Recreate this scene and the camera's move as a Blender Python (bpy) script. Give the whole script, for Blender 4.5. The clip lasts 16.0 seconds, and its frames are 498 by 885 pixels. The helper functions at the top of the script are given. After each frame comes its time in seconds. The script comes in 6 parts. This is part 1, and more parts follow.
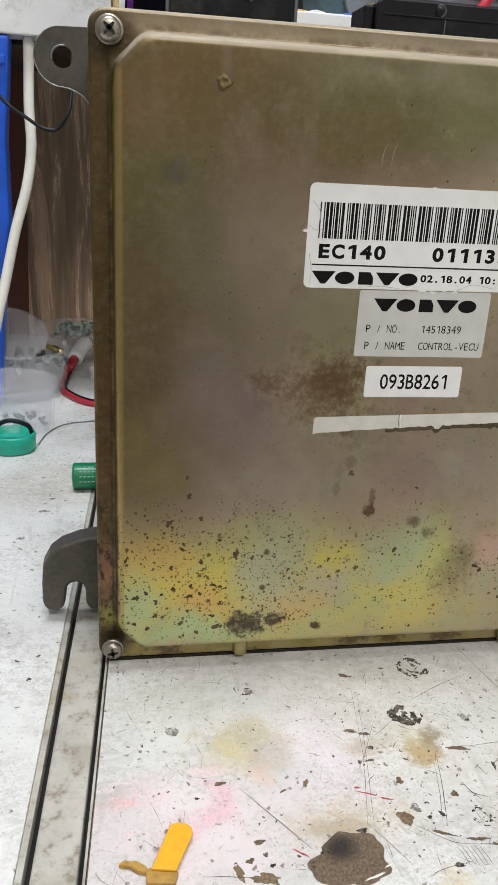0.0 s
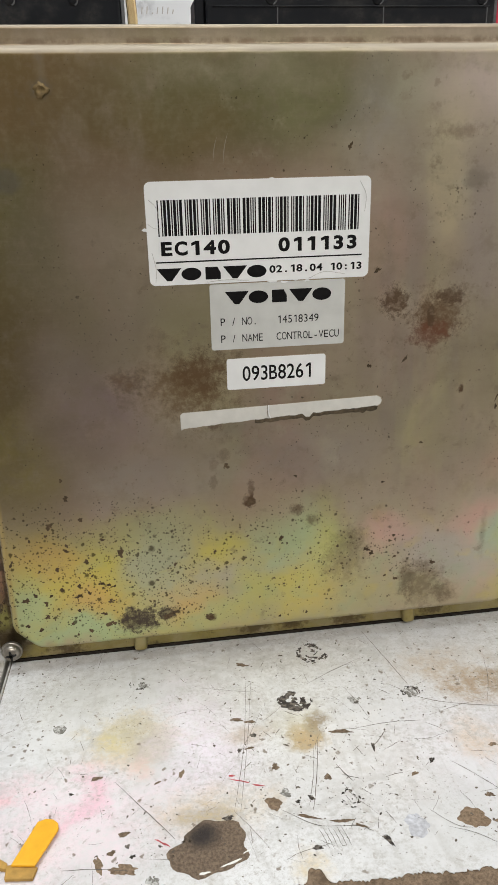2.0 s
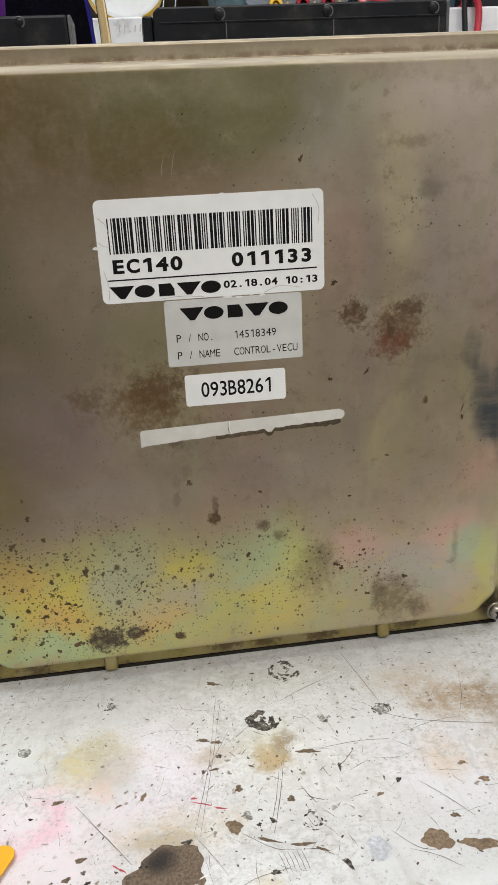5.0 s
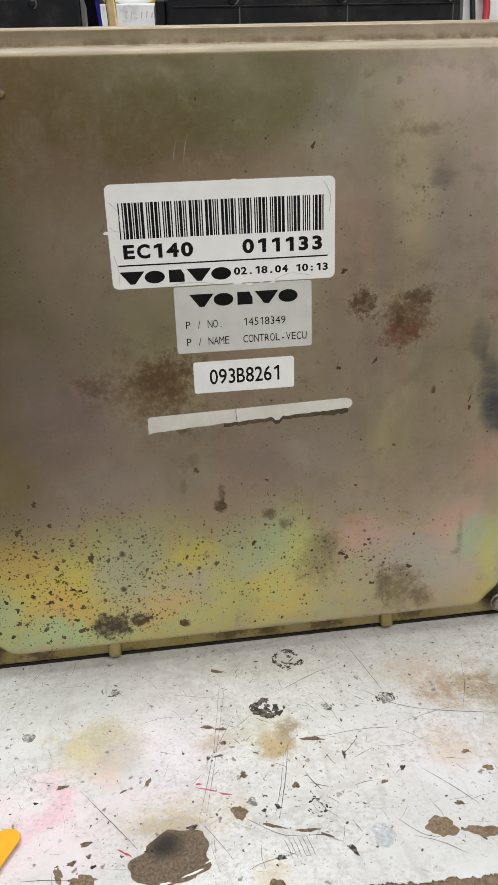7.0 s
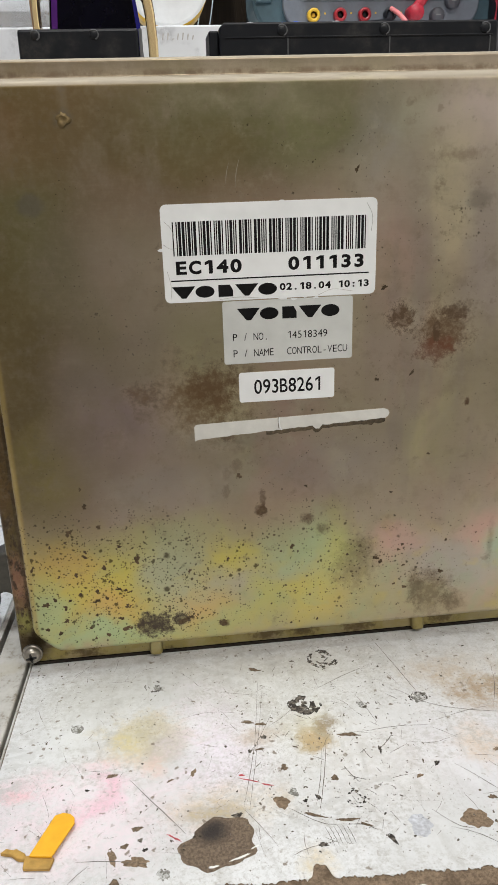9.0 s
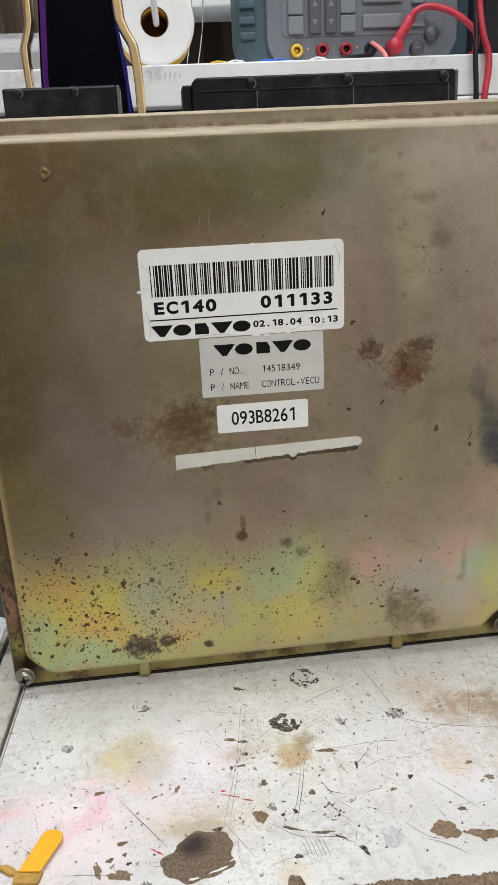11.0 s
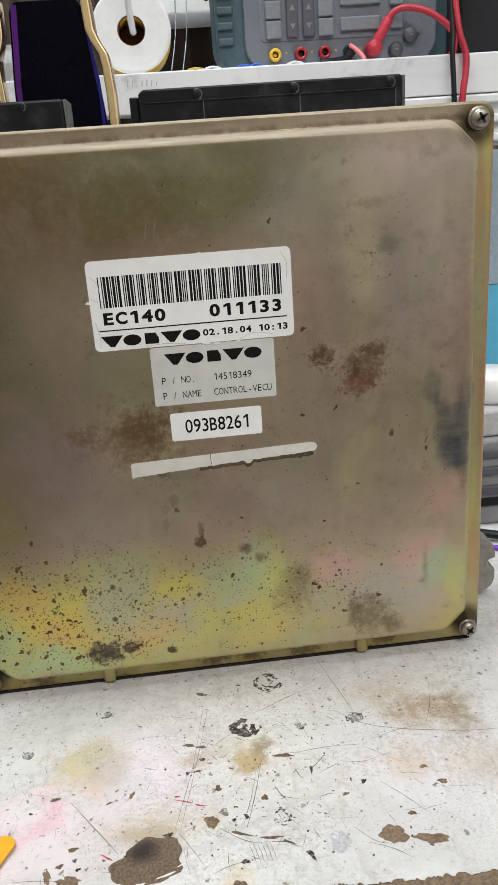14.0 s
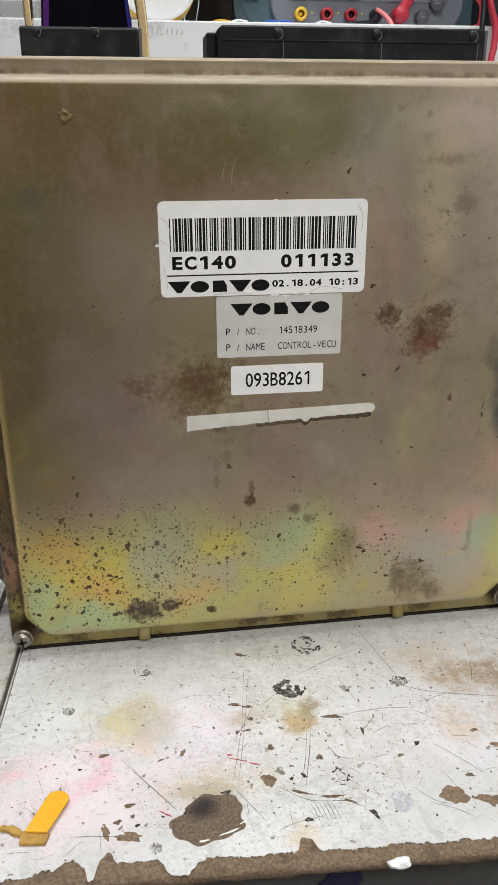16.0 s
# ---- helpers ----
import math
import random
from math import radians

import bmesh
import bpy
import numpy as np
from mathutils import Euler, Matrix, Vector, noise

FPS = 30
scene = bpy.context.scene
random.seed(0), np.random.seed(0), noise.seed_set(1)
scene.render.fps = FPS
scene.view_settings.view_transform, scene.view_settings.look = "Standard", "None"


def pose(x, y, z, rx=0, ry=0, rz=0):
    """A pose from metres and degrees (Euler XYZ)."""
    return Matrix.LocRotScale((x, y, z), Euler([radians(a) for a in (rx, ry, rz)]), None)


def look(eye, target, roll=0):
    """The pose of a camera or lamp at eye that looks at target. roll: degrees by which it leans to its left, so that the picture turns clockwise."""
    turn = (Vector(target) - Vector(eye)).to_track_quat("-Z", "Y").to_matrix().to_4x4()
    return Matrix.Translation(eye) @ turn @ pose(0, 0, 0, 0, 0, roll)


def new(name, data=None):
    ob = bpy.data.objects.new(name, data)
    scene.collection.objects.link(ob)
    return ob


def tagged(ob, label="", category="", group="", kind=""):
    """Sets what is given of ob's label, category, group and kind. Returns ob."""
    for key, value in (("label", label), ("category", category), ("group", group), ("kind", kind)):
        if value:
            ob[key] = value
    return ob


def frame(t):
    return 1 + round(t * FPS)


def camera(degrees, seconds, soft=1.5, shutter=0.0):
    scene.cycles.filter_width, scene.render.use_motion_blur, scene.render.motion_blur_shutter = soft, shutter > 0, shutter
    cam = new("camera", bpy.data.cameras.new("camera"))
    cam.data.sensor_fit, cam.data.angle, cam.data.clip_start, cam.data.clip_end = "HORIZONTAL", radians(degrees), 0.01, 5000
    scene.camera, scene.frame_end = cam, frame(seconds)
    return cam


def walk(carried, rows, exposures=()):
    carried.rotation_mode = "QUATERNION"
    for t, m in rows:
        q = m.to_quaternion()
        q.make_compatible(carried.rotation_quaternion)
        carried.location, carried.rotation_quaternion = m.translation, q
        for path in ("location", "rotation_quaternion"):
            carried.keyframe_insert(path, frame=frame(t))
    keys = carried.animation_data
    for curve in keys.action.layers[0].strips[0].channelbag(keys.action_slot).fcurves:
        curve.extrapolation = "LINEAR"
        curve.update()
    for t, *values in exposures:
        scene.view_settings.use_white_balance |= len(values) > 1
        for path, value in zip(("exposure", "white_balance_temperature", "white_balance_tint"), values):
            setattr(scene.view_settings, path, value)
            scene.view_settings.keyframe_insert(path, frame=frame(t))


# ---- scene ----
import functools

cam = camera(35.7, 16.0)
METRES, EYE, TILT, LEAN, TURN = 0.24, 0.211, 0.0, 0.0, -10.1
ROWS = [
    (0.0, 0.0, 0.0, 0.0, 1.11, -20.52, -2.98),
    (0.5, 0.0776, -0.0053, 0.0104, 0.19, -20.46, -2.3),
    (1.0, 0.1574, 0.0068, 0.0065, 0.65, -20.79, -0.88),
    (1.5, 0.2033, 0.0112, 0.0053, 1.94, -21.55, 0.32),
    (2.0, 0.2599, 0.0004, 0.0235, 1.59, -21.56, 1.16),
    (2.5, 0.2849, 0.0064, 0.0282, 1.21, -21.16, 1.73),
    (3.0, 0.3117, 0.0277, 0.0252, 1.16, -21.33, 2.26),
    (3.5, 0.3502, 0.018, 0.0308, 1.26, -20.83, 2.92),
    (4.0, 0.3541, 0.0199, 0.0248, 1.67, -20.7, 3.21),
    (4.5, 0.3515, 0.0183, 0.0255, 2.03, -20.68, 2.87),
    (7.0, 0.3296, 0.0149, 0.0166, 2.17, -21.25, 1.92),
    (7.5, 0.3088, 0.0034, 0.0317, 2.32, -21.16, 1.19),
    (8.0, 0.2718, 0.0068, 0.0218, 2.84, -21.14, 0.87),
    (8.5, 0.2709, -0.0175, 0.0253, 3.05, -20.87, 1.21),
    (11.0, 0.3349, -0.0969, 0.0789, 3.31, -19.32, 2.64),
    (11.5, 0.3294, -0.1014, 0.0731, 3.54, -19.25, 2.69),
    (12.0, 0.3312, -0.0964, 0.0652, 3.75, -19.52, 2.7),
    (12.5, 0.3174, -0.1003, 0.0632, 4.03, -19.68, 2.63),
    (13.0, 0.351, -0.0896, 0.0674, 4.0, -19.59, 2.84),
    (13.5, 0.4193, -0.0925, 0.0903, 3.88, -19.39, 3.43),
    (14.0, 0.447, -0.0944, 0.0864, 4.11, -19.22, 3.87),
    (14.5, 0.4331, -0.0968, 0.0843, 4.0, -19.26, 3.97),
    (15.0, 0.3587, -0.0966, 0.0707, 3.12, -19.81, 3.08),
    (15.5, 0.2791, -0.0906, 0.0529, 2.22, -20.63, 1.17),
    (16.0, 0.2548, -0.0862, 0.0471, 1.71, -20.99, 0.23),
]
walk(cam, [(t, pose(0, 0, EYE, TILT, LEAN, TURN) @ pose(METRES * x, METRES * y, METRES * z, 90 + pitch, roll, yaw)) for t, x, y, z, yaw, pitch, roll in ROWS])
LAMP_FRONT, LAMP_BACK = 29.5, 18.5
PLATE_ROUGH, PLATE_METAL = 0.34, 0.78

# ---------------------------------------------------------------- world and light
world = bpy.data.worlds.new("World")
scene.world = world
world.use_nodes = True
world.node_tree.nodes["Background"].inputs[0].default_value = (0.9, 0.95, 1.0, 1)
world.node_tree.nodes["Background"].inputs[1].default_value = 0.25


def area_lamp(name, x, y, z, sx, sy, power, colour):
    data = bpy.data.lights.new(name, "AREA")
    data.shape, data.size, data.size_y, data.energy, data.color = "RECTANGLE", sx, sy, power, colour
    ob = new(name, data)
    ob.matrix_world = look((x, y, z), (x, y + 0.001, 0))
    return ob


area_lamp("ceiling_lamp", 0.38, -1.05, 1.60, 1.3, 0.5, LAMP_FRONT, (1.0, 0.978, 0.935))
area_lamp("ceiling_lamp", -0.10, 0.36, 1.62, 0.80, 0.35, LAMP_BACK, (0.90, 0.96, 1.0))

# ---------------------------------------------------------------- mesh helpers (millimetres in, metres out)
MM = 0.001


def part(name, bm, material, parent=None, label="", smooth=False):
    """Link a bmesh as one mesh object, under a thing or a part where one is given."""
    bmesh.ops.recalc_face_normals(bm, faces=bm.faces)
    me = bpy.data.meshes.new(name)
    bm.to_mesh(me)
    bm.free()
    if smooth:
        for p in me.polygons:
            p.use_smooth = True
    me.materials.append(material)
    ob = new(name, me)
    if parent is not None:
        adopt(ob, parent)
    if label:
        tagged(ob, label)
    return ob


def adopt(ob, parent):
    ob.parent = parent
    if parent.type == "EMPTY":
        ob.matrix_parent_inverse = Matrix.Translation(parent.location).inverted()


def thing(name, x, y, z, label, category, group="", kind=""):
    e = new(name)
    e.empty_display_size = 0.01
    e.location = (x * MM, y * MM, z * MM)
    return tagged(e, label, category, group, kind)


def bevel(bm, width, segments=2, angle=0.5):
    edges = [e for e in bm.edges if len(e.link_faces) == 2 and e.calc_face_angle(0) > angle]
    if width > 0 and edges:
        bmesh.ops.bevel(bm, geom=edges, offset=width * MM, segments=segments, affect="EDGES", profile=0.5)
    return bm


def box(x0, x1, y0, y1, z0, z1, width=0.0, segments=2, bm=None):
    b = bmesh.new()
    bmesh.ops.create_cube(b, size=1)
    for v in b.verts:
        v.co = Vector(((x0 + x1) / 2 + v.co.x * (x1 - x0), (y0 + y1) / 2 + v.co.y * (y1 - y0), (z0 + z1) / 2 + v.co.z * (z1 - z0))) * MM
    bevel(b, width, segments)
    return join(bm, b)


def join(bm, other):
    if bm is None:
        return other
    me = bpy.data.meshes.new("tmp")
    other.to_mesh(me)
    other.free()
    bm.from_mesh(me)
    bpy.data.meshes.remove(me)
    return bm


def prism(points, a0, a1, axis="y", width=0.0, segments=2, bm=None):
    """A plate: an outline (two of x, y, z in mm) carried along the third axis."""
    b = bmesh.new()
    rings = []
    for a in (a0, a1):
        ring = []
        for p, q in points:
            co = {"y": (p, a, q), "z": (p, q, a), "x": (a, p, q)}[axis]
            ring.append(b.verts.new(Vector(co) * MM))
        rings.append(ring)
    n = len(points)
    b.faces.new(rings[0])
    b.faces.new(rings[1][::-1])
    for i in range(n):
        b.faces.new((rings[0][i], rings[0][(i + 1) % n], rings[1][(i + 1) % n], rings[1][i]))
    bmesh.ops.recalc_face_normals(b, faces=b.faces)
    bevel(b, width, segments)
    return join(bm, b)


def lathe(profile, centre, axis="z", steps=32, bm=None, closed=False):
    """Profile of (radius, height) turned round an axis through centre."""
    b = bmesh.new()
    rings = []
    for r, h in profile:
        if r < 1e-6:
            rings.append([b.verts.new(turned(0, 0, h, centre, axis))])
        else:
            rings.append([b.verts.new(turned(r * math.cos(k * 2 * math.pi / steps), r * math.sin(k * 2 * math.pi / steps), h, centre, axis)) for k in range(steps)])
    pairs = list(zip(rings, rings[1:])) + ([(rings[-1], rings[0])] if closed else [])
    for lo, hi in pairs:
        for k in range(steps):
            k2 = (k + 1) % steps
            if len(lo) == 1 and len(hi) == 1:
                continue
            if len(lo) == 1:
                b.faces.new((lo[0], hi[k2], hi[k]))
            elif len(hi) == 1:
                b.faces.new((lo[k], lo[k2], hi[0]))
            else:
                b.faces.new((lo[k], lo[k2], hi[k2], hi[k]))
    bmesh.ops.recalc_face_normals(b, faces=b.faces)
    return join(bm, b)


def turned(u, v, h, c, axis):
    if axis == "z":
        p = (c[0] + u, c[1] + v, c[2] + h)
    elif axis == "y":
        p = (c[0] + u, c[1] + h, c[2] + v)
    else:
        p = (c[0] + h, c[1] + u, c[2] + v)
    return Vector(p) * MM


def smooth_path(points, per=8):
    pts = [Vector(p) for p in points]
    pts = [2 * pts[0] - pts[1]] + pts + [2 * pts[-1] - pts[-2]]
    out = []
    for i in range(1, len(pts) - 2):
        p0, p1, p2, p3 = pts[i - 1:i + 3]
        for k in range(per):
            t = k / per
            out.append(0.5 * (2 * p1 + (p2 - p0) * t + (2 * p0 - 5 * p1 + 4 * p2 - p3) * t * t + (3 * p1 - p0 - 3 * p2 + p3) * t ** 3))
    out.append(pts[-2])
    return out


def tube(points, radius, sides=10, per=8, bm=None):
    """A round cable along a smooth line through the points."""
    path = smooth_path(points, per)
    b = bmesh.new()
    rings = []
    up = Vector((0.13, 0.27, 0.95)).normalized()
    for i, p in enumerate(path):
        d = (path[min(i + 1, len(path) - 1)] - path[max(i - 1, 0)]).normalized()
        s = d.cross(up)
        if s.length < 0.05:
            s = d.cross(Vector((1, 0, 0)))
        s.normalize()
        w = s.cross(d)
        rings.append([b.verts.new((p + (s * math.cos(a) + w * math.sin(a)) * radius) * MM) for a in [k * 2 * math.pi / sides for k in range(sides)]])
    for lo, hi in zip(rings, rings[1:]):
        for k in range(sides):
            b.faces.new((lo[k], lo[(k + 1) % sides], hi[(k + 1) % sides], hi[k]))
    b.faces.new(rings[0][::-1])
    b.faces.new(rings[-1])
    return join(bm, b)


def sweep_bar(path, w, d, bm=None):
    """A flat bar (w along x, d along y) that follows points (x, y, z)."""
    b = bmesh.new()
    rings = []
    for x, y, z in path:
        rings.append([b.verts.new(Vector((x + sx * w / 2, y + sy * d / 2, z)) * MM) for sx, sy in ((-1, -1), (1, -1), (1, 1), (-1, 1))])
    for lo, hi in zip(rings, rings[1:]):
        for k in range(4):
            b.faces.new((lo[k], lo[(k + 1) % 4], hi[(k + 1) % 4], hi[k]))
    b.faces.new(rings[0][::-1])
    b.faces.new(rings[-1])
    bmesh.ops.recalc_face_normals(b, faces=b.faces)
    bevel(b, min(w, d) * 0.22, 2, 0.9)
    return join(bm, b)


def rounded(x0, x1, z0, z1, r, n=5):
    out = []
    for cx, cz, a in ((x1 - r, z1 - r, 0), (x0 + r, z1 - r, 90), (x0 + r, z0 + r, 180), (x1 - r, z0 + r, 270)):
        for k in range(n + 1):
            t = radians(a + 90 * k / n)
            out.append((cx + r * math.cos(t), cz + r * math.sin(t)))
    return out


def ragged(cx, cy, rx, ry, rng, n=22, rough=0.3, turn=0.0):
    """An uneven closed outline, as of chipped paint."""
    ph = [rng.uniform(0, 6.28) for _ in range(6)]
    out = []
    for k in range(n):
        a = 2 * math.pi * k / n
        f = 1 + rough * (0.45 * math.sin(2 * a + ph[0]) + 0.4 * math.sin(3 * a + ph[1]) + 0.35 * math.sin(5 * a + ph[2]) + 0.3 * math.sin(9 * a + ph[3])) + rng.uniform(-0.14, 0.14) * rough
        u, v = rx * f * math.cos(a), ry * f * math.sin(a)
        out.append((cx + u * math.cos(turn) - v * math.sin(turn), cy + u * math.sin(turn) + v * math.cos(turn)))
    return out


@functools.lru_cache(maxsize=None)
def glyph(char, weight):
    """One character of the built-in font as vertices and faces, in font units."""
    cu = bpy.data.curves.new("text", "FONT")
    cu.body, cu.extrude, cu.resolution_u, cu.offset = char, 0.0, 4, weight
    ob = bpy.data.objects.new("text", cu)
    scene.collection.objects.link(ob)
    me = bpy.data.meshes.new_from_object(ob.evaluated_get(bpy.context.evaluated_depsgraph_get()))
    bpy.data.objects.remove(ob)
    co = np.array([v.co[:2] for v in me.vertices]).reshape(-1, 2)
    faces = [tuple(p.vertices) for p in me.polygons]
    bpy.data.meshes.remove(me)
    return co, faces


def lettering(text, x0, x1, z0, z1, y, material, parent, weight=0.0, fill=0.76):
    """Evenly spaced print in the field of an upright face: one cell for each character, all of one height."""
    zero, _ = glyph("0", weight)
    low, high, wide = zero[:, 1].min(), zero[:, 1].max(), np.ptp(zero[:, 0])
    cell = (x1 - x0) / len(text)
    up, across = (z1 - z0) / (high - low), cell * fill / wide
    verts, faces = [], []
    for k, char in enumerate(text):
        if char == " ":
            continue
        co, fs = glyph(char, weight)
        if char == "1":  # the typed figure has a flag at its head
            right, left, top = co[:, 0].max(), co[:, 0].min(), co[:, 1].max()
            stem = right - left
            lean = 1.0 if weight > 0.02 else 1.6
            n = len(co)
            co = np.vstack([co, [(left, top), (left, top - 1.1 * stem), (left - lean * stem, top - (0.9 + 0.6 * lean) * stem), (left - lean * stem, top - 0.6 * lean * stem)]])
            fs = fs + [(n, n + 3, n + 2, n + 1)]
        mid, span = (co[:, 0].min() + co[:, 0].max()) / 2, np.ptp(co[:, 0])
        sx = min(across, cell * 0.9 / span)
        base = len(verts)
        verts += [(MM * (x0 + (k + 0.5) * cell + (u - mid) * sx), MM * y, MM * (z0 + (v - low) * up)) for u, v in co]
        faces += [tuple(base + i for i in f) for f in fs]
    me = bpy.data.meshes.new("lettering")
    me.from_pydata(verts, [], faces)
    me.materials.append(material)
    out = new("lettering", me)
    adopt(out, parent)
    return out


# ---------------------------------------------------------------- materials
class Graph:
    """Short hand for building a node material."""

    def __init__(self, name):
        self.m = bpy.data.materials.new(name)
        self.m.use_nodes = True
        self.t = self.m.node_tree
        self.b = self.t.nodes["Principled BSDF"]
        self.co = self.t.nodes.new("ShaderNodeTexCoord").outputs["Object"]

    def put(self, socket, value):
        if hasattr(value, "is_output"):
            self.t.links.new(value, socket)
        elif isinstance(value, (tuple, list)) and len(value) == 3 and socket.type == "RGBA":
            socket.default_value = (*value, 1)
        else:
            socket.default_value = value

    def math(self, op, a, b=0.0, clamp=False):
        n = self.t.nodes.new("ShaderNodeMath")
        n.operation, n.use_clamp = op, clamp
        self.put(n.inputs[0], a), self.put(n.inputs[1], b)
        return n.outputs[0]

    def vec(self, op, a, b):
        n = self.t.nodes.new("ShaderNodeVectorMath")
        n.operation = op
        self.put(n.inputs[0], a), self.put(n.inputs[1], b)
        return n.outputs["Value"] if op in ("LENGTH", "DOT_PRODUCT") else n.outputs[0]

    def mix(self, fac, a, b, blend="MIX"):
        n = self.t.nodes.new("ShaderNodeMix")
        n.data_type, n.blend_type = "RGBA", blend
        self.put(n.inputs[0], fac), self.put(n.inputs[6], a), self.put(n.inputs[7], b)
        return n.outputs[2]

    def noise(self, scale, detail=3.0, rough=0.55, at=None, colour=False, stretch=None, distort=0.0):
        n = self.t.nodes.new("ShaderNodeTexNoise")
        v = at if at is not None else self.co
        if stretch:
            v = self.vec("MULTIPLY", v, stretch)
        self.t.links.new(v, n.inputs["Vector"])
        n.inputs["Scale"].default_value, n.inputs["Detail"].default_value, n.inputs["Roughness"].default_value = scale, detail, rough
        n.inputs["Distortion"].default_value = distort
        return n.outputs["Color" if colour else "Fac"]

    def cells(self, scale, at=None, out="Distance", smooth=False):
        n = self.t.nodes.new("ShaderNodeTexVoronoi")
        self.t.links.new(at if at is not None else self.co, n.inputs["Vector"])
        n.inputs["Scale"].default_value = scale
        return n.outputs[out]

    def ramp(self, v, lo, hi, a=0.0, b=1.0):
        n = self.t.nodes.new("ShaderNodeMapRange")
        n.interpolation_type = "SMOOTHSTEP"
        self.put(n.inputs[0], v)
        for i, x in enumerate((lo, hi, a, b)):
            self.put(n.inputs[i + 1], x)
        return n.outputs[0]

    def spot(self, at, c, r, edge=0.35, flat="y", amount=1.0, ragged_by=None):
        """A stain round c (mm) with the radii r (mm), soft over edge, its rim broken up by ragged_by."""
        i = (0, 2) if flat == "y" else (0, 1)
        cc, rr = [0.0, 0.0, 0.0], [0.0, 0.0, 0.0]
        for k, ax in enumerate(i):
            cc[ax], rr[ax] = c[k] * MM, 1 / (r[k] * MM)
        d = self.vec("LENGTH", self.vec("MULTIPLY", self.vec("SUBTRACT", at, tuple(cc)), tuple(rr)), (0, 0, 0))
        if ragged_by is not None:
            d = self.math("ADD", d, ragged_by)
        return self.ramp(d, 1 - edge, 1 + edge, amount, 0.0)

    def bump(self, height, strength=0.3, distance=0.0005, under=None):
        n = self.t.nodes.new("ShaderNodeBump")
        n.inputs["Strength"].default_value, n.inputs["Distance"].default_value = strength, distance
        self.t.links.new(height, n.inputs["Height"])
        if under is not None:
            self.t.links.new(under, n.inputs["Normal"])
        return n.outputs[0]

    def done(self, colour, rough, metal=0.0, normal=None, **more):
        self.put(self.b.inputs["Base Color"], colour)
        self.put(self.b.inputs["Roughness"], rough)
        self.put(self.b.inputs["Metallic"], metal)
        if normal is not None:
            self.t.links.new(normal, self.b.inputs["Normal"])
        for key, value in more.items():
            self.put(self.b.inputs[key.replace("_", " ")], value)
        return self.m


def plain(name, colour, rough=0.5, metal=0.0, grain=350.0, vary=0.18, **more):
    """Painted or moulded stuff: a colour with blotches and fine grain at two scales."""
    g = Graph(name)
    a = g.noise(grain, 4)
    b = g.noise(grain / 14, 3)
    f = g.math("ADD", g.math("MULTIPLY", a, 0.45), g.math("MULTIPLY", b, 0.55))
    dark = tuple(c * (1 - vary) for c in colour)
    light = tuple(min(1, c * (1 + vary)) for c in colour)
    col = g.mix(g.ramp(f, 0.3, 0.7), dark, light)
    return g.done(col, g.ramp(b, 0.25, 0.75, rough * 0.85, min(1, rough * 1.15)), metal, g.bump(a, 0.12, 0.0002), **more)


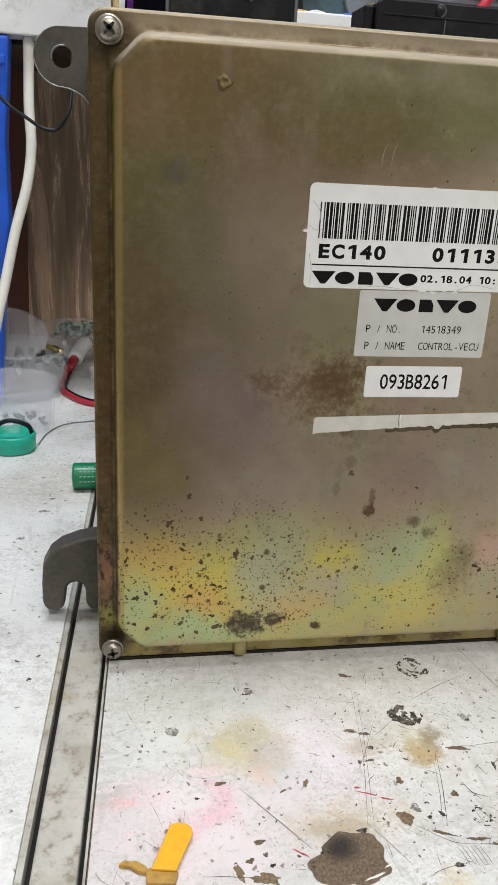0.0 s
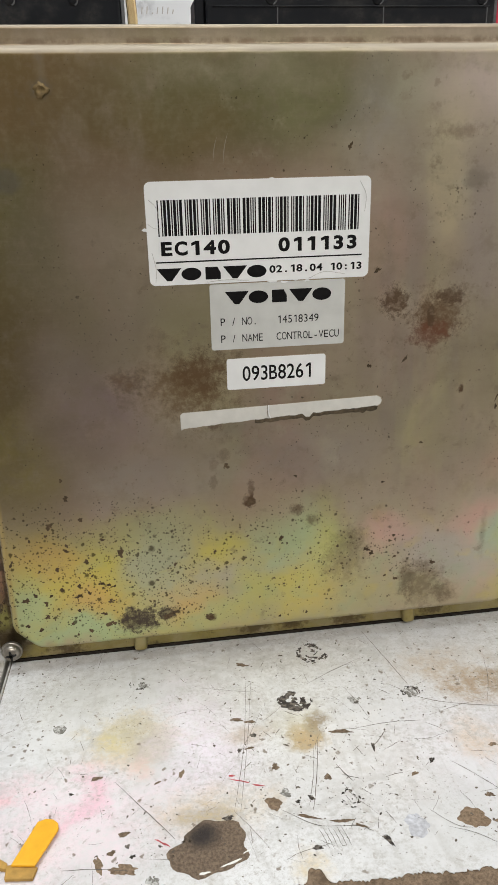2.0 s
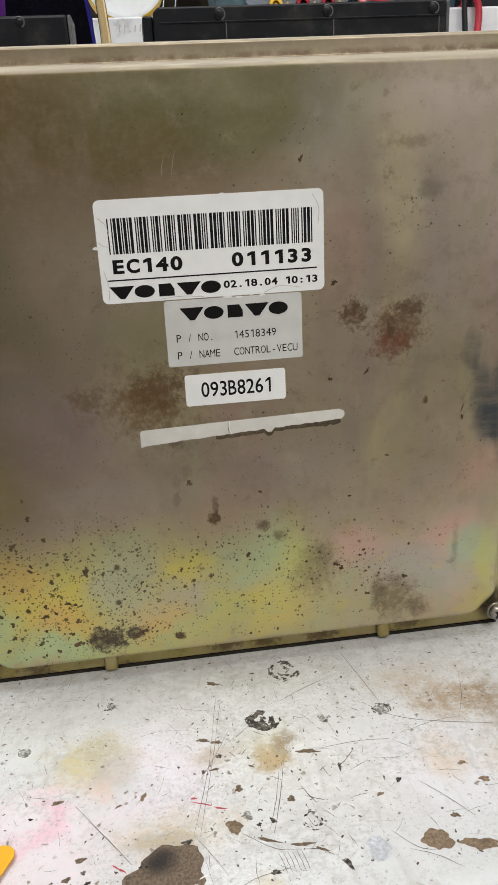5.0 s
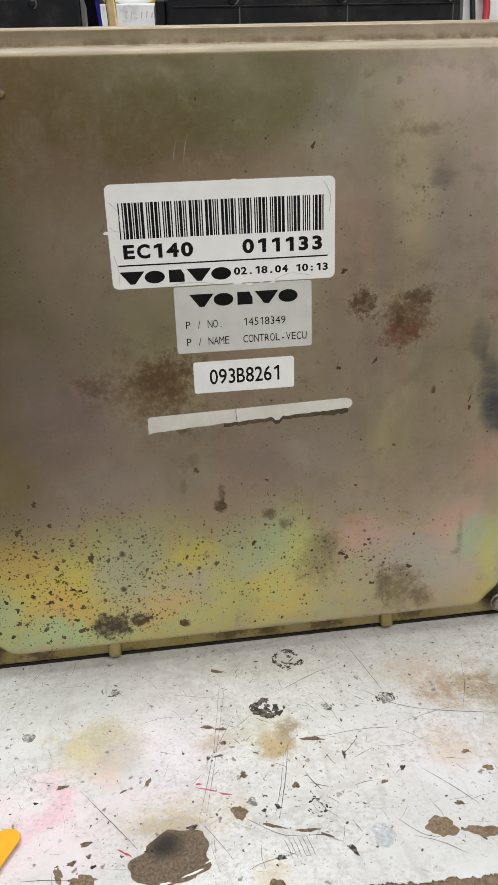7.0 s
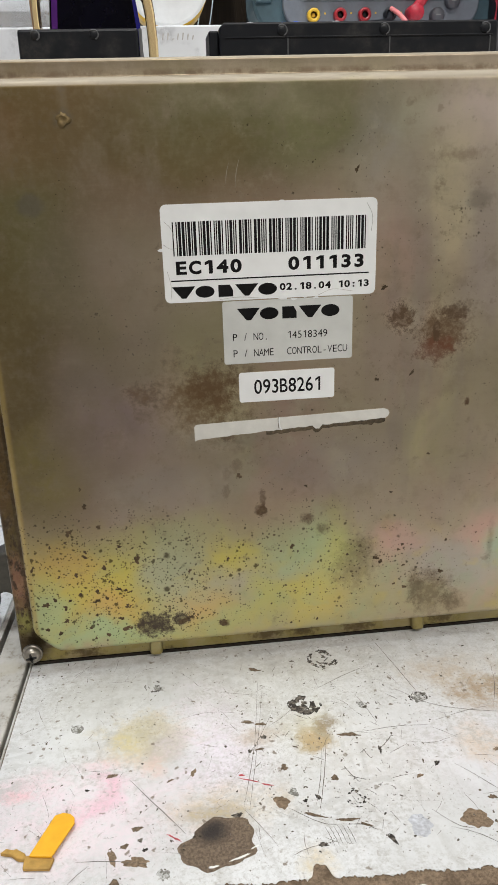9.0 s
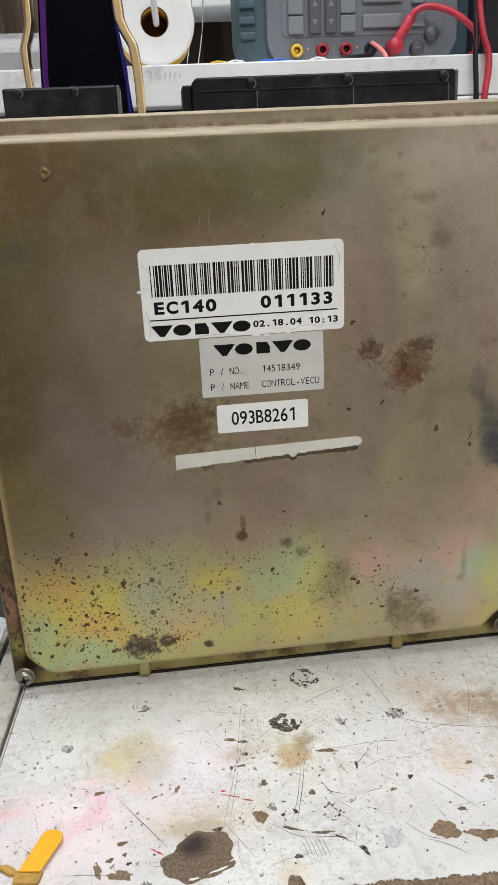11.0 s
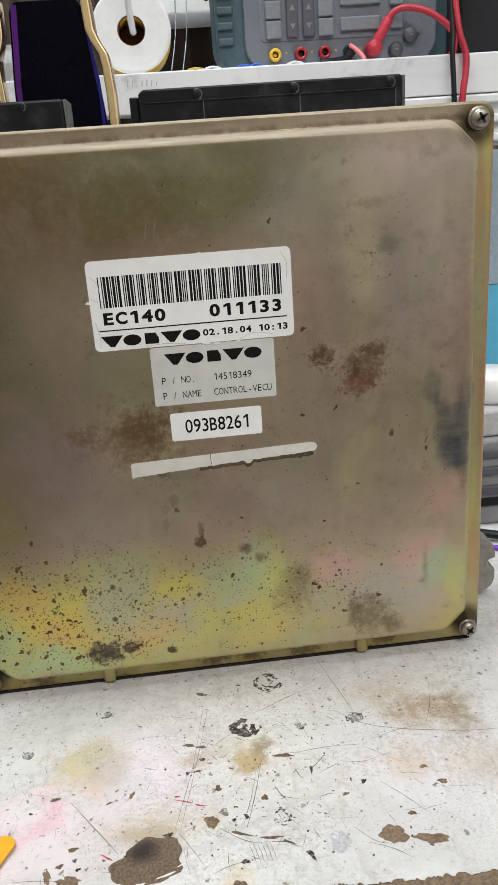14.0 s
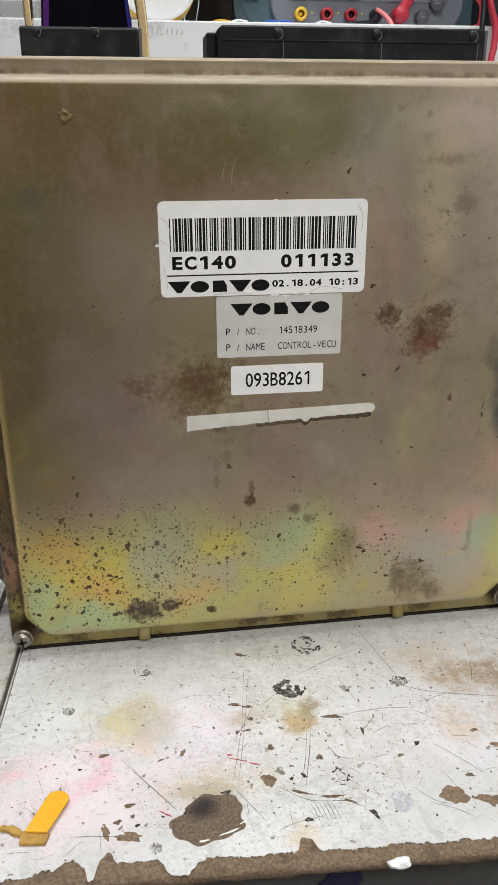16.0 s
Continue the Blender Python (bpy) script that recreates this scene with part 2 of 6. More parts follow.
def zinc_plating(name):
    """Yellow passivated zinc on steel: iridescent clouds, dark specks, rust and grime."""
    g = Graph(name)
    co = g.co
    warp = g.vec("ADD", co, g.vec("MULTIPLY", g.vec("SUBTRACT", g.noise(28, 3, colour=True), (0.5, 0.5, 0.5)), (0.028, 0.0, 0.028)))
    big = g.noise(16, 4, 0.6, warp)
    mid = g.noise(60, 4, 0.6, warp)
    fine = g.noise(420, 5, 0.65)
    taupe = (0.455, 0.355, 0.275)
    col = g.mix(g.ramp(big, 0.36, 0.64), taupe, (0.42, 0.345, 0.225))
    sp = lambda c, r, e=0.6, a=1.0, by=None: g.spot(warp, c, r, e, "y", a, by)
    col = g.mix(sp((150, 185), (120, 30), 0.8, 0.45), col, (0.46, 0.365, 0.315))
    col = g.mix(sp((186, 172), (20, 60), 0.7, 0.55), col, (0.40, 0.34, 0.19))
    col = g.mix(sp((205, 195), (22, 40), 0.7, 0.5), col, (0.48, 0.385, 0.36))
    col = g.mix(sp((205, 232), (40, 18), 0.8, 0.7), col, (0.56, 0.46, 0.41))
    col = g.mix(sp((160, 215), (22, 18), 0.8, 0.5), col, (0.50, 0.43, 0.30))
    col = g.mix(sp((70, 95), (60, 26), 0.8, 0.6), col, (0.44, 0.335, 0.30))
    col = g.mix(sp((160, 100), (60, 30), 0.8, 0.4), col, (0.45, 0.38, 0.25))
    # the yellow, green and rose bands low down
    ly = g.vec("ADD", warp, g.vec("MULTIPLY", g.vec("SUBTRACT", g.noise(75, 3, colour=True), (0.5, 0.5, 0.5)), (0.016, 0.0, 0.016)))
    lo = lambda c, r, e=0.6, a=1.0: g.spot(ly, c, r, e, "y", a)
    yel, ora, gre, ros, mau = (0.60, 0.53, 0.12), (0.64, 0.41, 0.13), (0.43, 0.53, 0.28), (0.60, 0.37, 0.30), (0.45, 0.40, 0.36)
    for c, r, e, a, k in (((60, 38), (88, 30), 0.5, 0.8, (0.50, 0.46, 0.17)), ((165, 34), (85, 28), 0.7, 0.6, (0.45, 0.40, 0.27)), ((34, 44), (30, 20), 0.8, 0.8, yel), ((33, 33), (14, 9), 0.8, 0.75, ora), ((16, 55), (14, 10), 0.8, 0.65, ora),
                          ((44, 45), (11, 11), 0.7, 0.7, yel), ((14, 40), (10, 9), 0.8, 0.5, yel), ((3, 31), (9, 11), 0.7, 0.75, gre), ((25, 17), (28, 6.5), 0.6, 0.9, gre), ((50, 62), (24, 8), 0.9, 0.5, (0.42, 0.42, 0.22)), ((64, 46), (14, 18), 0.8, 0.85, (0.42, 0.44, 0.30)), ((72, 27), (9, 8), 0.8, 0.7, ora),
                          ((91, 52), (10, 8), 0.7, 0.85, yel), ((94, 39), (11, 9), 0.8, 0.75, mau), ((104, 34), (12, 12), 0.8, 0.8, (0.54, 0.53, 0.16)), ((84, 20), (22, 6), 0.8, 0.6, (0.50, 0.50, 0.18)), ((112, 46), (9, 9), 0.8, 0.5, mau), ((118, 54), (15, 13), 0.8, 0.9, gre), ((126, 30), (14, 10), 0.7, 0.85, yel),
                          ((133, 52), (8, 14), 0.8, 0.75, (0.57, 0.55, 0.16)), ((135, 26), (10, 7), 0.8, 0.55, ora), ((142, 30), (15, 14), 0.8, 0.45, (0.47, 0.42, 0.18)), ((165, 53), (13, 9), 0.7, 0.85, ros), ((184, 46), (15, 13), 0.8, 0.7, mau), ((186, 60), (14, 7), 0.9, 0.45, (0.50, 0.40, 0.26)), ((210, 54), (14, 9), 0.7, 0.85, ros),
                          ((206, 24), (16, 9), 0.8, 0.45, ros), ((200, 36), (16, 12), 0.8, 0.65, (0.44, 0.42, 0.37)), ((219, 46), (9, 9), 0.7, 0.9, (0.42, 0.49, 0.35)), ((225, 38), (5, 14), 0.8, 0.7, (0.54, 0.52, 0.16)), ((224, 16), (9, 8), 0.8, 0.7, (0.56, 0.48, 0.13)), ((160, 20), (36, 8), 0.9, 0.4, (0.47, 0.46, 0.22))):
        col = g.mix(lo(c, r, e, a), col, k)
    thin = g.noise(95, 3, 0.5, warp)
    low = g.ramp(g.vec("DOT_PRODUCT", co, (0, 0, 1)), 0.03, 0.085, 1.0, 0.12)
    col = g.mix(g.math("MULTIPLY", g.ramp(thin, 0.52, 0.72), g.math("MULTIPLY", low, 0.3)), col, (0.62, 0.50, 0.12))
    col = g.mix(g.math("MULTIPLY", g.ramp(thin, 0.46, 0.28), g.math("MULTIPLY", low, 0.28)), col, (0.34, 0.44, 0.27))
    # broad mottling in green, rose and tan
    high = g.ramp(g.vec("DOT_PRODUCT", co, (0, 0, 1)), 0.045, 0.095, 0.15, 1.0)
    m1 = g.noise(15, 3, 0.5, warp, stretch=(1.0, 1.0, 0.55))
    m2 = g.noise(19, 3, 0.5, g.vec("ADD", warp, (0.31, 0.0, 0.17)), stretch=(1.2, 1.0, 0.5))
    m3 = g.noise(11, 3, 0.5, g.vec("ADD", warp, (0.77, 0.0, 0.53)))
    col = g.mix(g.math("MULTIPLY", g.ramp(m1, 0.46, 0.64, 0.0, 0.5), high), col, (0.33, 0.315, 0.145))
    col = g.mix(g.math("MULTIPLY", g.ramp(m2, 0.45, 0.63, 0.0, 0.6), high), col, (0.46, 0.30, 0.235))
    col = g.mix(g.math("MULTIPLY", g.ramp(m3, 0.50, 0.70, 0.0, 0.35), high), col, (0.49, 0.42, 0.23))
    col = g.mix(g.math("MULTIPLY", g.ramp(m3, 0.47, 0.30, 0.0, 0.45), high), col, (0.33, 0.27, 0.205))
    runs = g.ramp(g.noise(70, 4, 0.6, co, stretch=(1.0, 1.0, 0.12)), 0.50, 0.68, 0.0, 0.38)
    side = g.math("MULTIPLY", g.ramp(g.vec("DOT_PRODUCT", co, (1, 0, 0)), 0.11, 0.17), high)
    col = g.mix(g.math("MULTIPLY", runs, side), col, (0.52, 0.45, 0.27))
    col = g.mix(g.math("MULTIPLY", g.ramp(g.noise(52, 4, 0.6, g.vec("ADD", co, (0.2, 0.0, 0.6)), stretch=(1.0, 1.0, 0.2)), 0.52, 0.68, 0.0, 0.4), side), col, (0.33, 0.27, 0.235))
    # olive and ochre clouds up top and along one side, deepened for darker reflections
    col = g.mix(g.math("MULTIPLY", high, sp((36, 226), (80, 30), 0.7, 0.9)), col, (0.175, 0.105, 0.042))
    col = g.mix(g.math("MULTIPLY", high, sp((112, 232), (55, 22), 0.7, 0.85)), col, (0.155, 0.15, 0.066))
    col = g.mix(g.math("MULTIPLY", high, sp((0, 140), (34, 120), 0.8, 0.88)), col, (0.155, 0.115, 0.036))
    col = g.mix(g.math("MULTIPLY", high, sp((16, 195), (22, 30), 0.8, 0.55)), col, (0.165, 0.15, 0.06))
    col = g.mix(g.math("MULTIPLY", high, sp((40, 150), (34, 62), 0.8, 0.45)), col, (0.25, 0.19, 0.145))
    patch = g.math("MULTIPLY", high, g.ramp(g.noise(48, 5, 0.65, warp), 0.30, 0.66, 0.25, 1.0))
    for c, r, a, k in (((12, 222), (16, 12), 0.75, (0.25, 0.135, 0.066)), ((20, 200), (14, 22), 0.6, (0.17, 0.155, 0.062)), ((6, 160), (11, 30), 0.5, (0.17, 0.125, 0.042)), ((30, 178), (12, 18), 0.5, (0.22, 0.18, 0.125)), ((45, 205), (16, 14), 0.5, (0.27, 0.20, 0.135)),
                       ((12, 100), (13, 18), 0.65, (0.30, 0.25, 0.085)), ((42, 118), (20, 14), 0.65, (0.37, 0.275, 0.26)), ((30, 138), (12, 12), 0.5, (0.31, 0.25, 0.21)), ((80, 222), (24, 10), 0.55, (0.21, 0.15, 0.06)), ((122, 226), (16, 12), 0.6, (0.26, 0.25, 0.12)), ((96, 238), (30, 5), 0.5, (0.37, 0.33, 0.22)),
                       ((202, 231), (24, 9), 0.6, (0.66, 0.54, 0.49)), ((152, 222), (12, 16), 0.5, (0.39, 0.36, 0.33)), ((166, 232), (9, 10), 0.5, (0.45, 0.43, 0.30)), ((181, 195), (8, 26), 0.75, (0.64, 0.55, 0.35)), ((168, 190), (6, 30), 0.5, (0.36, 0.30, 0.25)), ((197, 185), (9, 26), 0.5, (0.46, 0.38, 0.34)), ((214, 190), (12, 30), 0.7, (0.57, 0.46, 0.43)),
                       ((176, 105), (9, 22), 0.6, (0.57, 0.51, 0.26)), ((196, 98), (10, 20), 0.5, (0.52, 0.41, 0.30)), ((219, 84), (12, 10), 0.8, (0.64, 0.41, 0.30)), ((150, 95), (12, 12), 0.5, (0.43, 0.36, 0.30)), ((120, 92), (24, 12), 0.5, (0.42, 0.37, 0.33)), ((66, 84), (26, 10), 0.55, (0.42, 0.38, 0.32)), ((92, 112), (18, 7), 0.5, (0.41, 0.35, 0.29))):
        col = g.mix(g.math("MULTIPLY", patch, sp(c, r, 0.75, a)), col, k)
    dapple = g.math("MULTIPLY", high, g.ramp(g.noise(95, 5, 0.7, co), 0.50, 0.70, 0.0, 0.40))
    col = g.mix(dapple, col, (0.27, 0.215, 0.15))
    bright = g.math("MULTIPLY", g.math("MULTIPLY", high, g.ramp(g.vec("DOT_PRODUCT", co, (1, 0, 0)), 0.06, 0.12, 0.15, 1.0)), g.ramp(g.noise(62, 5, 0.7, g.vec("ADD", co, (0.9, 0.0, 0.3))), 0.54, 0.74, 0.0, 0.36))
    col = g.mix(bright, col, (0.56, 0.50, 0.36))
    # golden highlight of the left bevel, put into the plating colour
    px0 = g.vec("DOT_PRODUCT", co, (1, 0, 0))
    col = g.mix(g.math("MULTIPLY", g.ramp(px0, -0.0042, -0.003), g.ramp(px0, 0.0005, 0.002, 0.7, 0.0)), col, (0.40, 0.285, 0.10))
    # the flange: grimy along one side, yellower along the other
    px, pz = g.vec("DOT_PRODUCT", co, (1, 0, 0)), g.vec("DOT_PRODUCT", co, (0, 0, 1))
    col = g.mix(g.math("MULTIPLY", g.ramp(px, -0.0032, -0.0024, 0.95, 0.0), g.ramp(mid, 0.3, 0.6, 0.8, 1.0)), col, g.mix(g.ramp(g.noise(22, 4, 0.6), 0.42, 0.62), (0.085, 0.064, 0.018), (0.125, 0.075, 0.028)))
    col = g.mix(g.math("MULTIPLY", g.ramp(px, -0.0016, 0.0002, 1.0, 0.0), g.math("MULTIPLY", g.ramp(pz, 0.05, 0.13, 0.9, 0.0), g.ramp(g.noise(260, 5, 0.75, co, stretch=(1.0, 1.0, 0.4)), 0.44, 0.58))), col, (0.06, 0.038, 0.024))
    col = g.mix(g.ramp(px, 0.2265, 0.229, 0.0, 0.55), col, (0.40, 0.37, 0.15))
    onflank = g.ramp(px, 0.2288, 0.2296)
    for off, k in ((0.0, (0.26, 0.37, 0.24)), (0.4, (0.46, 0.25, 0.12)), (0.8, (0.52, 0.47, 0.10))):
        band = g.ramp(g.noise(34, 3, 0.5, g.vec("ADD", co, (off, 0.0, off * 0.7)), stretch=(3.4, 1.0, 0.5)), 0.50, 0.64, 0.0, 0.6)
        col = g.mix(g.math("MULTIPLY", onflank, band), col, k)
    col = g.mix(g.math("MULTIPLY", g.ramp(px, 0.2362, 0.2372), g.ramp(pz, 0.06, 0.10)), col, (0.55, 0.30, 0.16))
    for c, r, k in (((-6, 46), (3.4, 13), (0.30, 0.145, 0.10)), ((-5, 22), (5, 7), (0.34, 0.33, 0.09)), ((-6, 100), (4, 30), (0.15, 0.085, 0.035))):
        col = g.mix(g.spot(co, c, r, 0.6, "y", 0.6, g.math("MULTIPLY", g.math("SUBTRACT", mid, 0.5), 2.4)), col, k)
    pits = g.math("MULTIPLY", g.ramp(g.noise(330, 5, 0.75, co, stretch=(1.0, 1.0, 0.5)), 0.50, 0.60), g.math("MULTIPLY", g.ramp(px, -0.0028, -0.0008, 1.0, 0.0), g.ramp(pz, 0.06, 0.13, 0.9, 0.1)))
    col = g.mix(pits, col, (0.050, 0.032, 0.020))
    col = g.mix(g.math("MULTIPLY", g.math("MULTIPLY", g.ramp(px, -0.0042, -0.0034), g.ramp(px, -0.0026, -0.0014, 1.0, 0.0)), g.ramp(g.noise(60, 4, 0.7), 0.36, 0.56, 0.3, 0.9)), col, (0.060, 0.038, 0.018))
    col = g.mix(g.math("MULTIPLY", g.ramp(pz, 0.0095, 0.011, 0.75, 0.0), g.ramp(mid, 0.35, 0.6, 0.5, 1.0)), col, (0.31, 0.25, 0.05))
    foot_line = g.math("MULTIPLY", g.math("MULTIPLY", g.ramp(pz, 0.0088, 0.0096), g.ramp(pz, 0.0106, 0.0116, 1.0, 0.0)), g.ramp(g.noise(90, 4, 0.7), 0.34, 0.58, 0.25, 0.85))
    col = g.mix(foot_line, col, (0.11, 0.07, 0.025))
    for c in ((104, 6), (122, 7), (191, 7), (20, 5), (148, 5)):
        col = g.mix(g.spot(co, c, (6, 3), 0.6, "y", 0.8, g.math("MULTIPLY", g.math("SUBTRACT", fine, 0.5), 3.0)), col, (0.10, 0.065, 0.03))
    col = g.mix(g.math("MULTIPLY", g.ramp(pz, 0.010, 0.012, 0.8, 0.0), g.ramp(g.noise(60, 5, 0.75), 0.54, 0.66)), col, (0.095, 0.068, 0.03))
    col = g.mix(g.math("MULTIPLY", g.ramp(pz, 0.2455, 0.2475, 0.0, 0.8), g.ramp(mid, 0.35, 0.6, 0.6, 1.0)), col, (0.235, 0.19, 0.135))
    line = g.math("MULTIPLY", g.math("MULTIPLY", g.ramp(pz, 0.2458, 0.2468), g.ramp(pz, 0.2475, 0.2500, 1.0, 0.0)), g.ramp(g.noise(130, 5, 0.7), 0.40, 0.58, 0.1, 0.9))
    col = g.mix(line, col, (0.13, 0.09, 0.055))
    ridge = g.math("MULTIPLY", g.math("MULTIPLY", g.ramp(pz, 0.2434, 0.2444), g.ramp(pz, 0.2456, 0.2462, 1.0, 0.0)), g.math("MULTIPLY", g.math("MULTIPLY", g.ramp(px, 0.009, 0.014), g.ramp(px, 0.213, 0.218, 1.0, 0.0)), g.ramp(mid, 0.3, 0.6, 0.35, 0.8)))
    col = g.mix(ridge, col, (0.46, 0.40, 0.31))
    # a dark disc behind each corner screw
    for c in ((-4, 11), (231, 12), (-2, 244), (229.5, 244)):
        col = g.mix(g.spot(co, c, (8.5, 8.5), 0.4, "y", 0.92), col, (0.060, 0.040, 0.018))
    # brushed, dusty mottling
    col = g.mix(g.ramp(fine, 0.40, 0.75, 0.0, 0.10), col, (0.55, 0.48, 0.36))
    col = g.mix(g.ramp(mid, 0.55, 0.75, 0.0, 0.16), col, (0.20, 0.165, 0.11))
    brush = g.noise(1100, 3, 0.7, co, stretch=(0.07, 1.0, 1.0))
    col = g.mix(g.ramp(brush, 0.50, 0.72, 0.0, 0.05), col, (0.20, 0.155, 0.11))
    col = g.mix(g.ramp(brush, 0.50, 0.28, 0.0, 0.035), col, (0.58, 0.50, 0.37))
    blot = g.math("MULTIPLY", g.ramp(g.noise(210, 4, 0.7), 0.56, 0.70, 0.0, 0.42), g.ramp(g.noise(38, 3), 0.40, 0.62))
    col = g.mix(blot, col, (0.16, 0.115, 0.075))
    # dark corrosion specks, thick in the lower corner
    dens = g.math("MAXIMUM", g.math("MAXIMUM", g.spot(co, (45, 44), (78, 38), 0.6), g.spot(co, (120, 48), (85, 32), 0.6, "y", 0.8)), g.spot(co, (130, 125), (135, 125), 0.5, "y", 0.40))
    wob = g.vec("ADD", co, g.vec("MULTIPLY", g.noise(600, 2, colour=True), (0.0016, 0.0016, 0.0016)))
    flat = g.vec("MULTIPLY", wob, (1, 0, 1))
    patchy = g.math("ADD", g.math("MULTIPLY", dens, 0.75), g.math("MULTIPLY", g.math("SUBTRACT", g.noise(70, 3), 0.5), 0.9))
    speck = None
    for scale, size, far in ((950, 0.34, 0.56), (560, 0.32, 0.60), (270, 0.29, 0.68), (115, 0.20, 0.78)):
        pick = g.vec("DOT_PRODUCT", g.cells(scale, flat, "Color"), (1, 0, 0))
        r = g.math("MULTIPLY", g.math("SUBTRACT", g.math("ADD", pick, g.math("MULTIPLY", patchy, 1.0)), far + 0.35), size * 1.5)
        s = g.ramp(g.math("SUBTRACT", g.cells(scale, flat), g.math("MINIMUM", r, size)), -0.10, 0.05, 0.8, 0.0)
        s = g.math("MULTIPLY", s, g.ramp(r, 0.02, 0.06))
        speck = s if speck is None else g.math("MAXIMUM", speck, s)
    col = g.mix(speck, col, (0.036, 0.022, 0.010))
    # rust and grime in known places
    grit = g.math("MULTIPLY", g.math("SUBTRACT", g.noise(230, 6, 0.8), 0.5), 3.6)
    soft = g.math("MULTIPLY", g.math("SUBTRACT", g.noise(120, 4, 0.65), 0.5), 2.2)
    rs = lambda c, r, e, a, by=grit: g.spot(co, c, r, e, "y", a, by)
    gaps = g.ramp(g.noise(340, 5, 0.75), 0.34, 0.56, 0.62, 1.0)
    rusty = speck
    brown, red = (0.085, 0.052, 0.030), (0.135, 0.055, 0.032)
    for c, r, e, a, k in (((161, 156), (6, 7), 0.35, 0.85, brown), ((180, 149), (11, 12), 0.5, 0.9, (0.13, 0.085, 0.05)), ((177, 142), (8, 5), 0.5, 0.7, red), ((184, 157), (6, 4), 0.5, 0.7, brown), ((177, 149), (1.6, 5), 0.3, 0.8, brown),
                          ((55, 129), (7, 5), 0.6, 0.75, brown), ((79, 125), (19, 15), 0.7, 0.8, (0.125, 0.082, 0.042)), ((83, 131), (10, 9), 0.6, 0.75, (0.10, 0.058, 0.028)), ((55, 121), (4, 3), 0.7, 0.4, brown), ((102, 74), (2.4, 3), 0.3, 0.9, brown),
                          ((103, 80), (1.4, 4), 0.4, 0.7, brown), ((52, 20.5), (8.5, 7), 0.25, 0.95, (0.075, 0.058, 0.045)), ((65, 22.5), (4.5, 4.2), 0.25, 0.85, (0.07, 0.054, 0.042)), ((84, 19), (2.4, 2), 0.3, 0.9, brown),
                          ((181, 26), (9, 11), 0.7, 0.6, (0.12, 0.085, 0.05)), ((145, 44), (10, 12), 0.7, 0.45, (0.13, 0.095, 0.055)), ((89, 109), (3.5, 2), 0.6, 0.7, brown), ((92, 96), (2.5, 3), 0.6, 0.6, brown),
                          ((88, 92), (2, 3), 0.6, 0.5, brown), ((42, 111), (5, 4), 0.7, 0.4, brown), ((123, 68), (3, 2.5), 0.4, 0.7, brown), ((192, 118), (1.2, 2), 0.4, 0.9, brown), ((67, 146), (4, 4), 0.6, 0.35, brown), ((129, 63), (3.2, 3.2), 0.5, 0.6, brown), ((183, 217), (9, 2.4), 0.8, 0.5, brown), ((87, 84), (1.6, 3.2), 0.5, 0.6, brown), ((92, 103), (4.5, 2.2), 0.7, 0.5, brown),
                          ((173, 29), (3.4, 8), 0.7, 0.55, (0.12, 0.085, 0.05)), ((192, 20), (5, 5), 0.7, 0.6, (0.12, 0.085, 0.05)), ((149, 52), (4, 5), 0.8, 0.4, (0.13, 0.095, 0.055)), ((208, 48), (1.4, 10), 0.9, 0.3, brown), ((98, 138), (3, 3), 0.7, 0.4, brown)):
        f = g.math("MULTIPLY", rs(c, (r[0] * 0.9, r[1] * 0.9), e, min(1.0, a * 1.15)), gaps)
        col = g.mix(f, col, k)
        rusty = g.math("MAXIMUM", rusty, f)
    for c, r, a in (((20, 204), (4.2, 4), 0.55), ((191, 200), (4, 4), 0.45), ((35, 233), (3.2, 3.2), 0.6)):
        col = g.mix(rs(c, r, 0.4, a, soft), col, (0.145, 0.13, 0.105))
    # dark worn smear where the plating is rubbed away
    for c, r, a in (((211, 136), (4, 8), 0.5), ((216, 121), (5.5, 13), 0.65), ((221, 106), (7, 11), 0.85), ((226, 112), (5, 24), 0.7)):
        col = g.mix(g.math("MULTIPLY", g.spot(warp, c, r, 0.5, "y", a, g.math("MULTIPLY", g.math("SUBTRACT", g.noise(110, 4, 0.7, co, stretch=(1.0, 1.0, 0.3)), 0.5), 1.2)), g.ramp(g.noise(300, 4, 0.7, co, stretch=(0.2, 1.0, 1.0)), 0.3, 0.6, 0.6, 1.0)), col, (0.075, 0.088, 0.105))
    # chalky scuffs
    sc = g.noise(70, 4, 0.6, co, stretch=(1.0, 1.0, 0.35))
    col = g.mix(g.math("MULTIPLY", g.spot(co, (55, 230), (45, 26), 0.7), g.ramp(sc, 0.5, 0.68, 0.0, 0.16)), col, (0.46, 0.42, 0.34))
    rough = g.math("ADD", g.ramp(mid, 0.3, 0.7, PLATE_ROUGH, PLATE_ROUGH + 0.1), g.math("MULTIPLY", speck, 0.3))
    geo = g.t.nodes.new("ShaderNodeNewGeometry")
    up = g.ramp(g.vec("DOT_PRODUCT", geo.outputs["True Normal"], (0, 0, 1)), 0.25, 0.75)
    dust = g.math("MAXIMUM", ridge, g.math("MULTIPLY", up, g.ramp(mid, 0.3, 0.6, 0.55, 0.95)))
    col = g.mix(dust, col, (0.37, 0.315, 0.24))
    metal = g.math("MULTIPLY", g.math("SUBTRACT", 1.0, g.math("MAXIMUM", dust, rusty)), PLATE_METAL)
    rough = g.math("ADD", rough, g.math("MULTIPLY", rusty, 0.25))
    rough = g.math("ADD", rough, g.math("MULTIPLY", dust, 0.4))
    nor = g.bump(g.noise(150, 3), 0.08, 0.0006, g.bump(fine, 0.14, 0.0002))
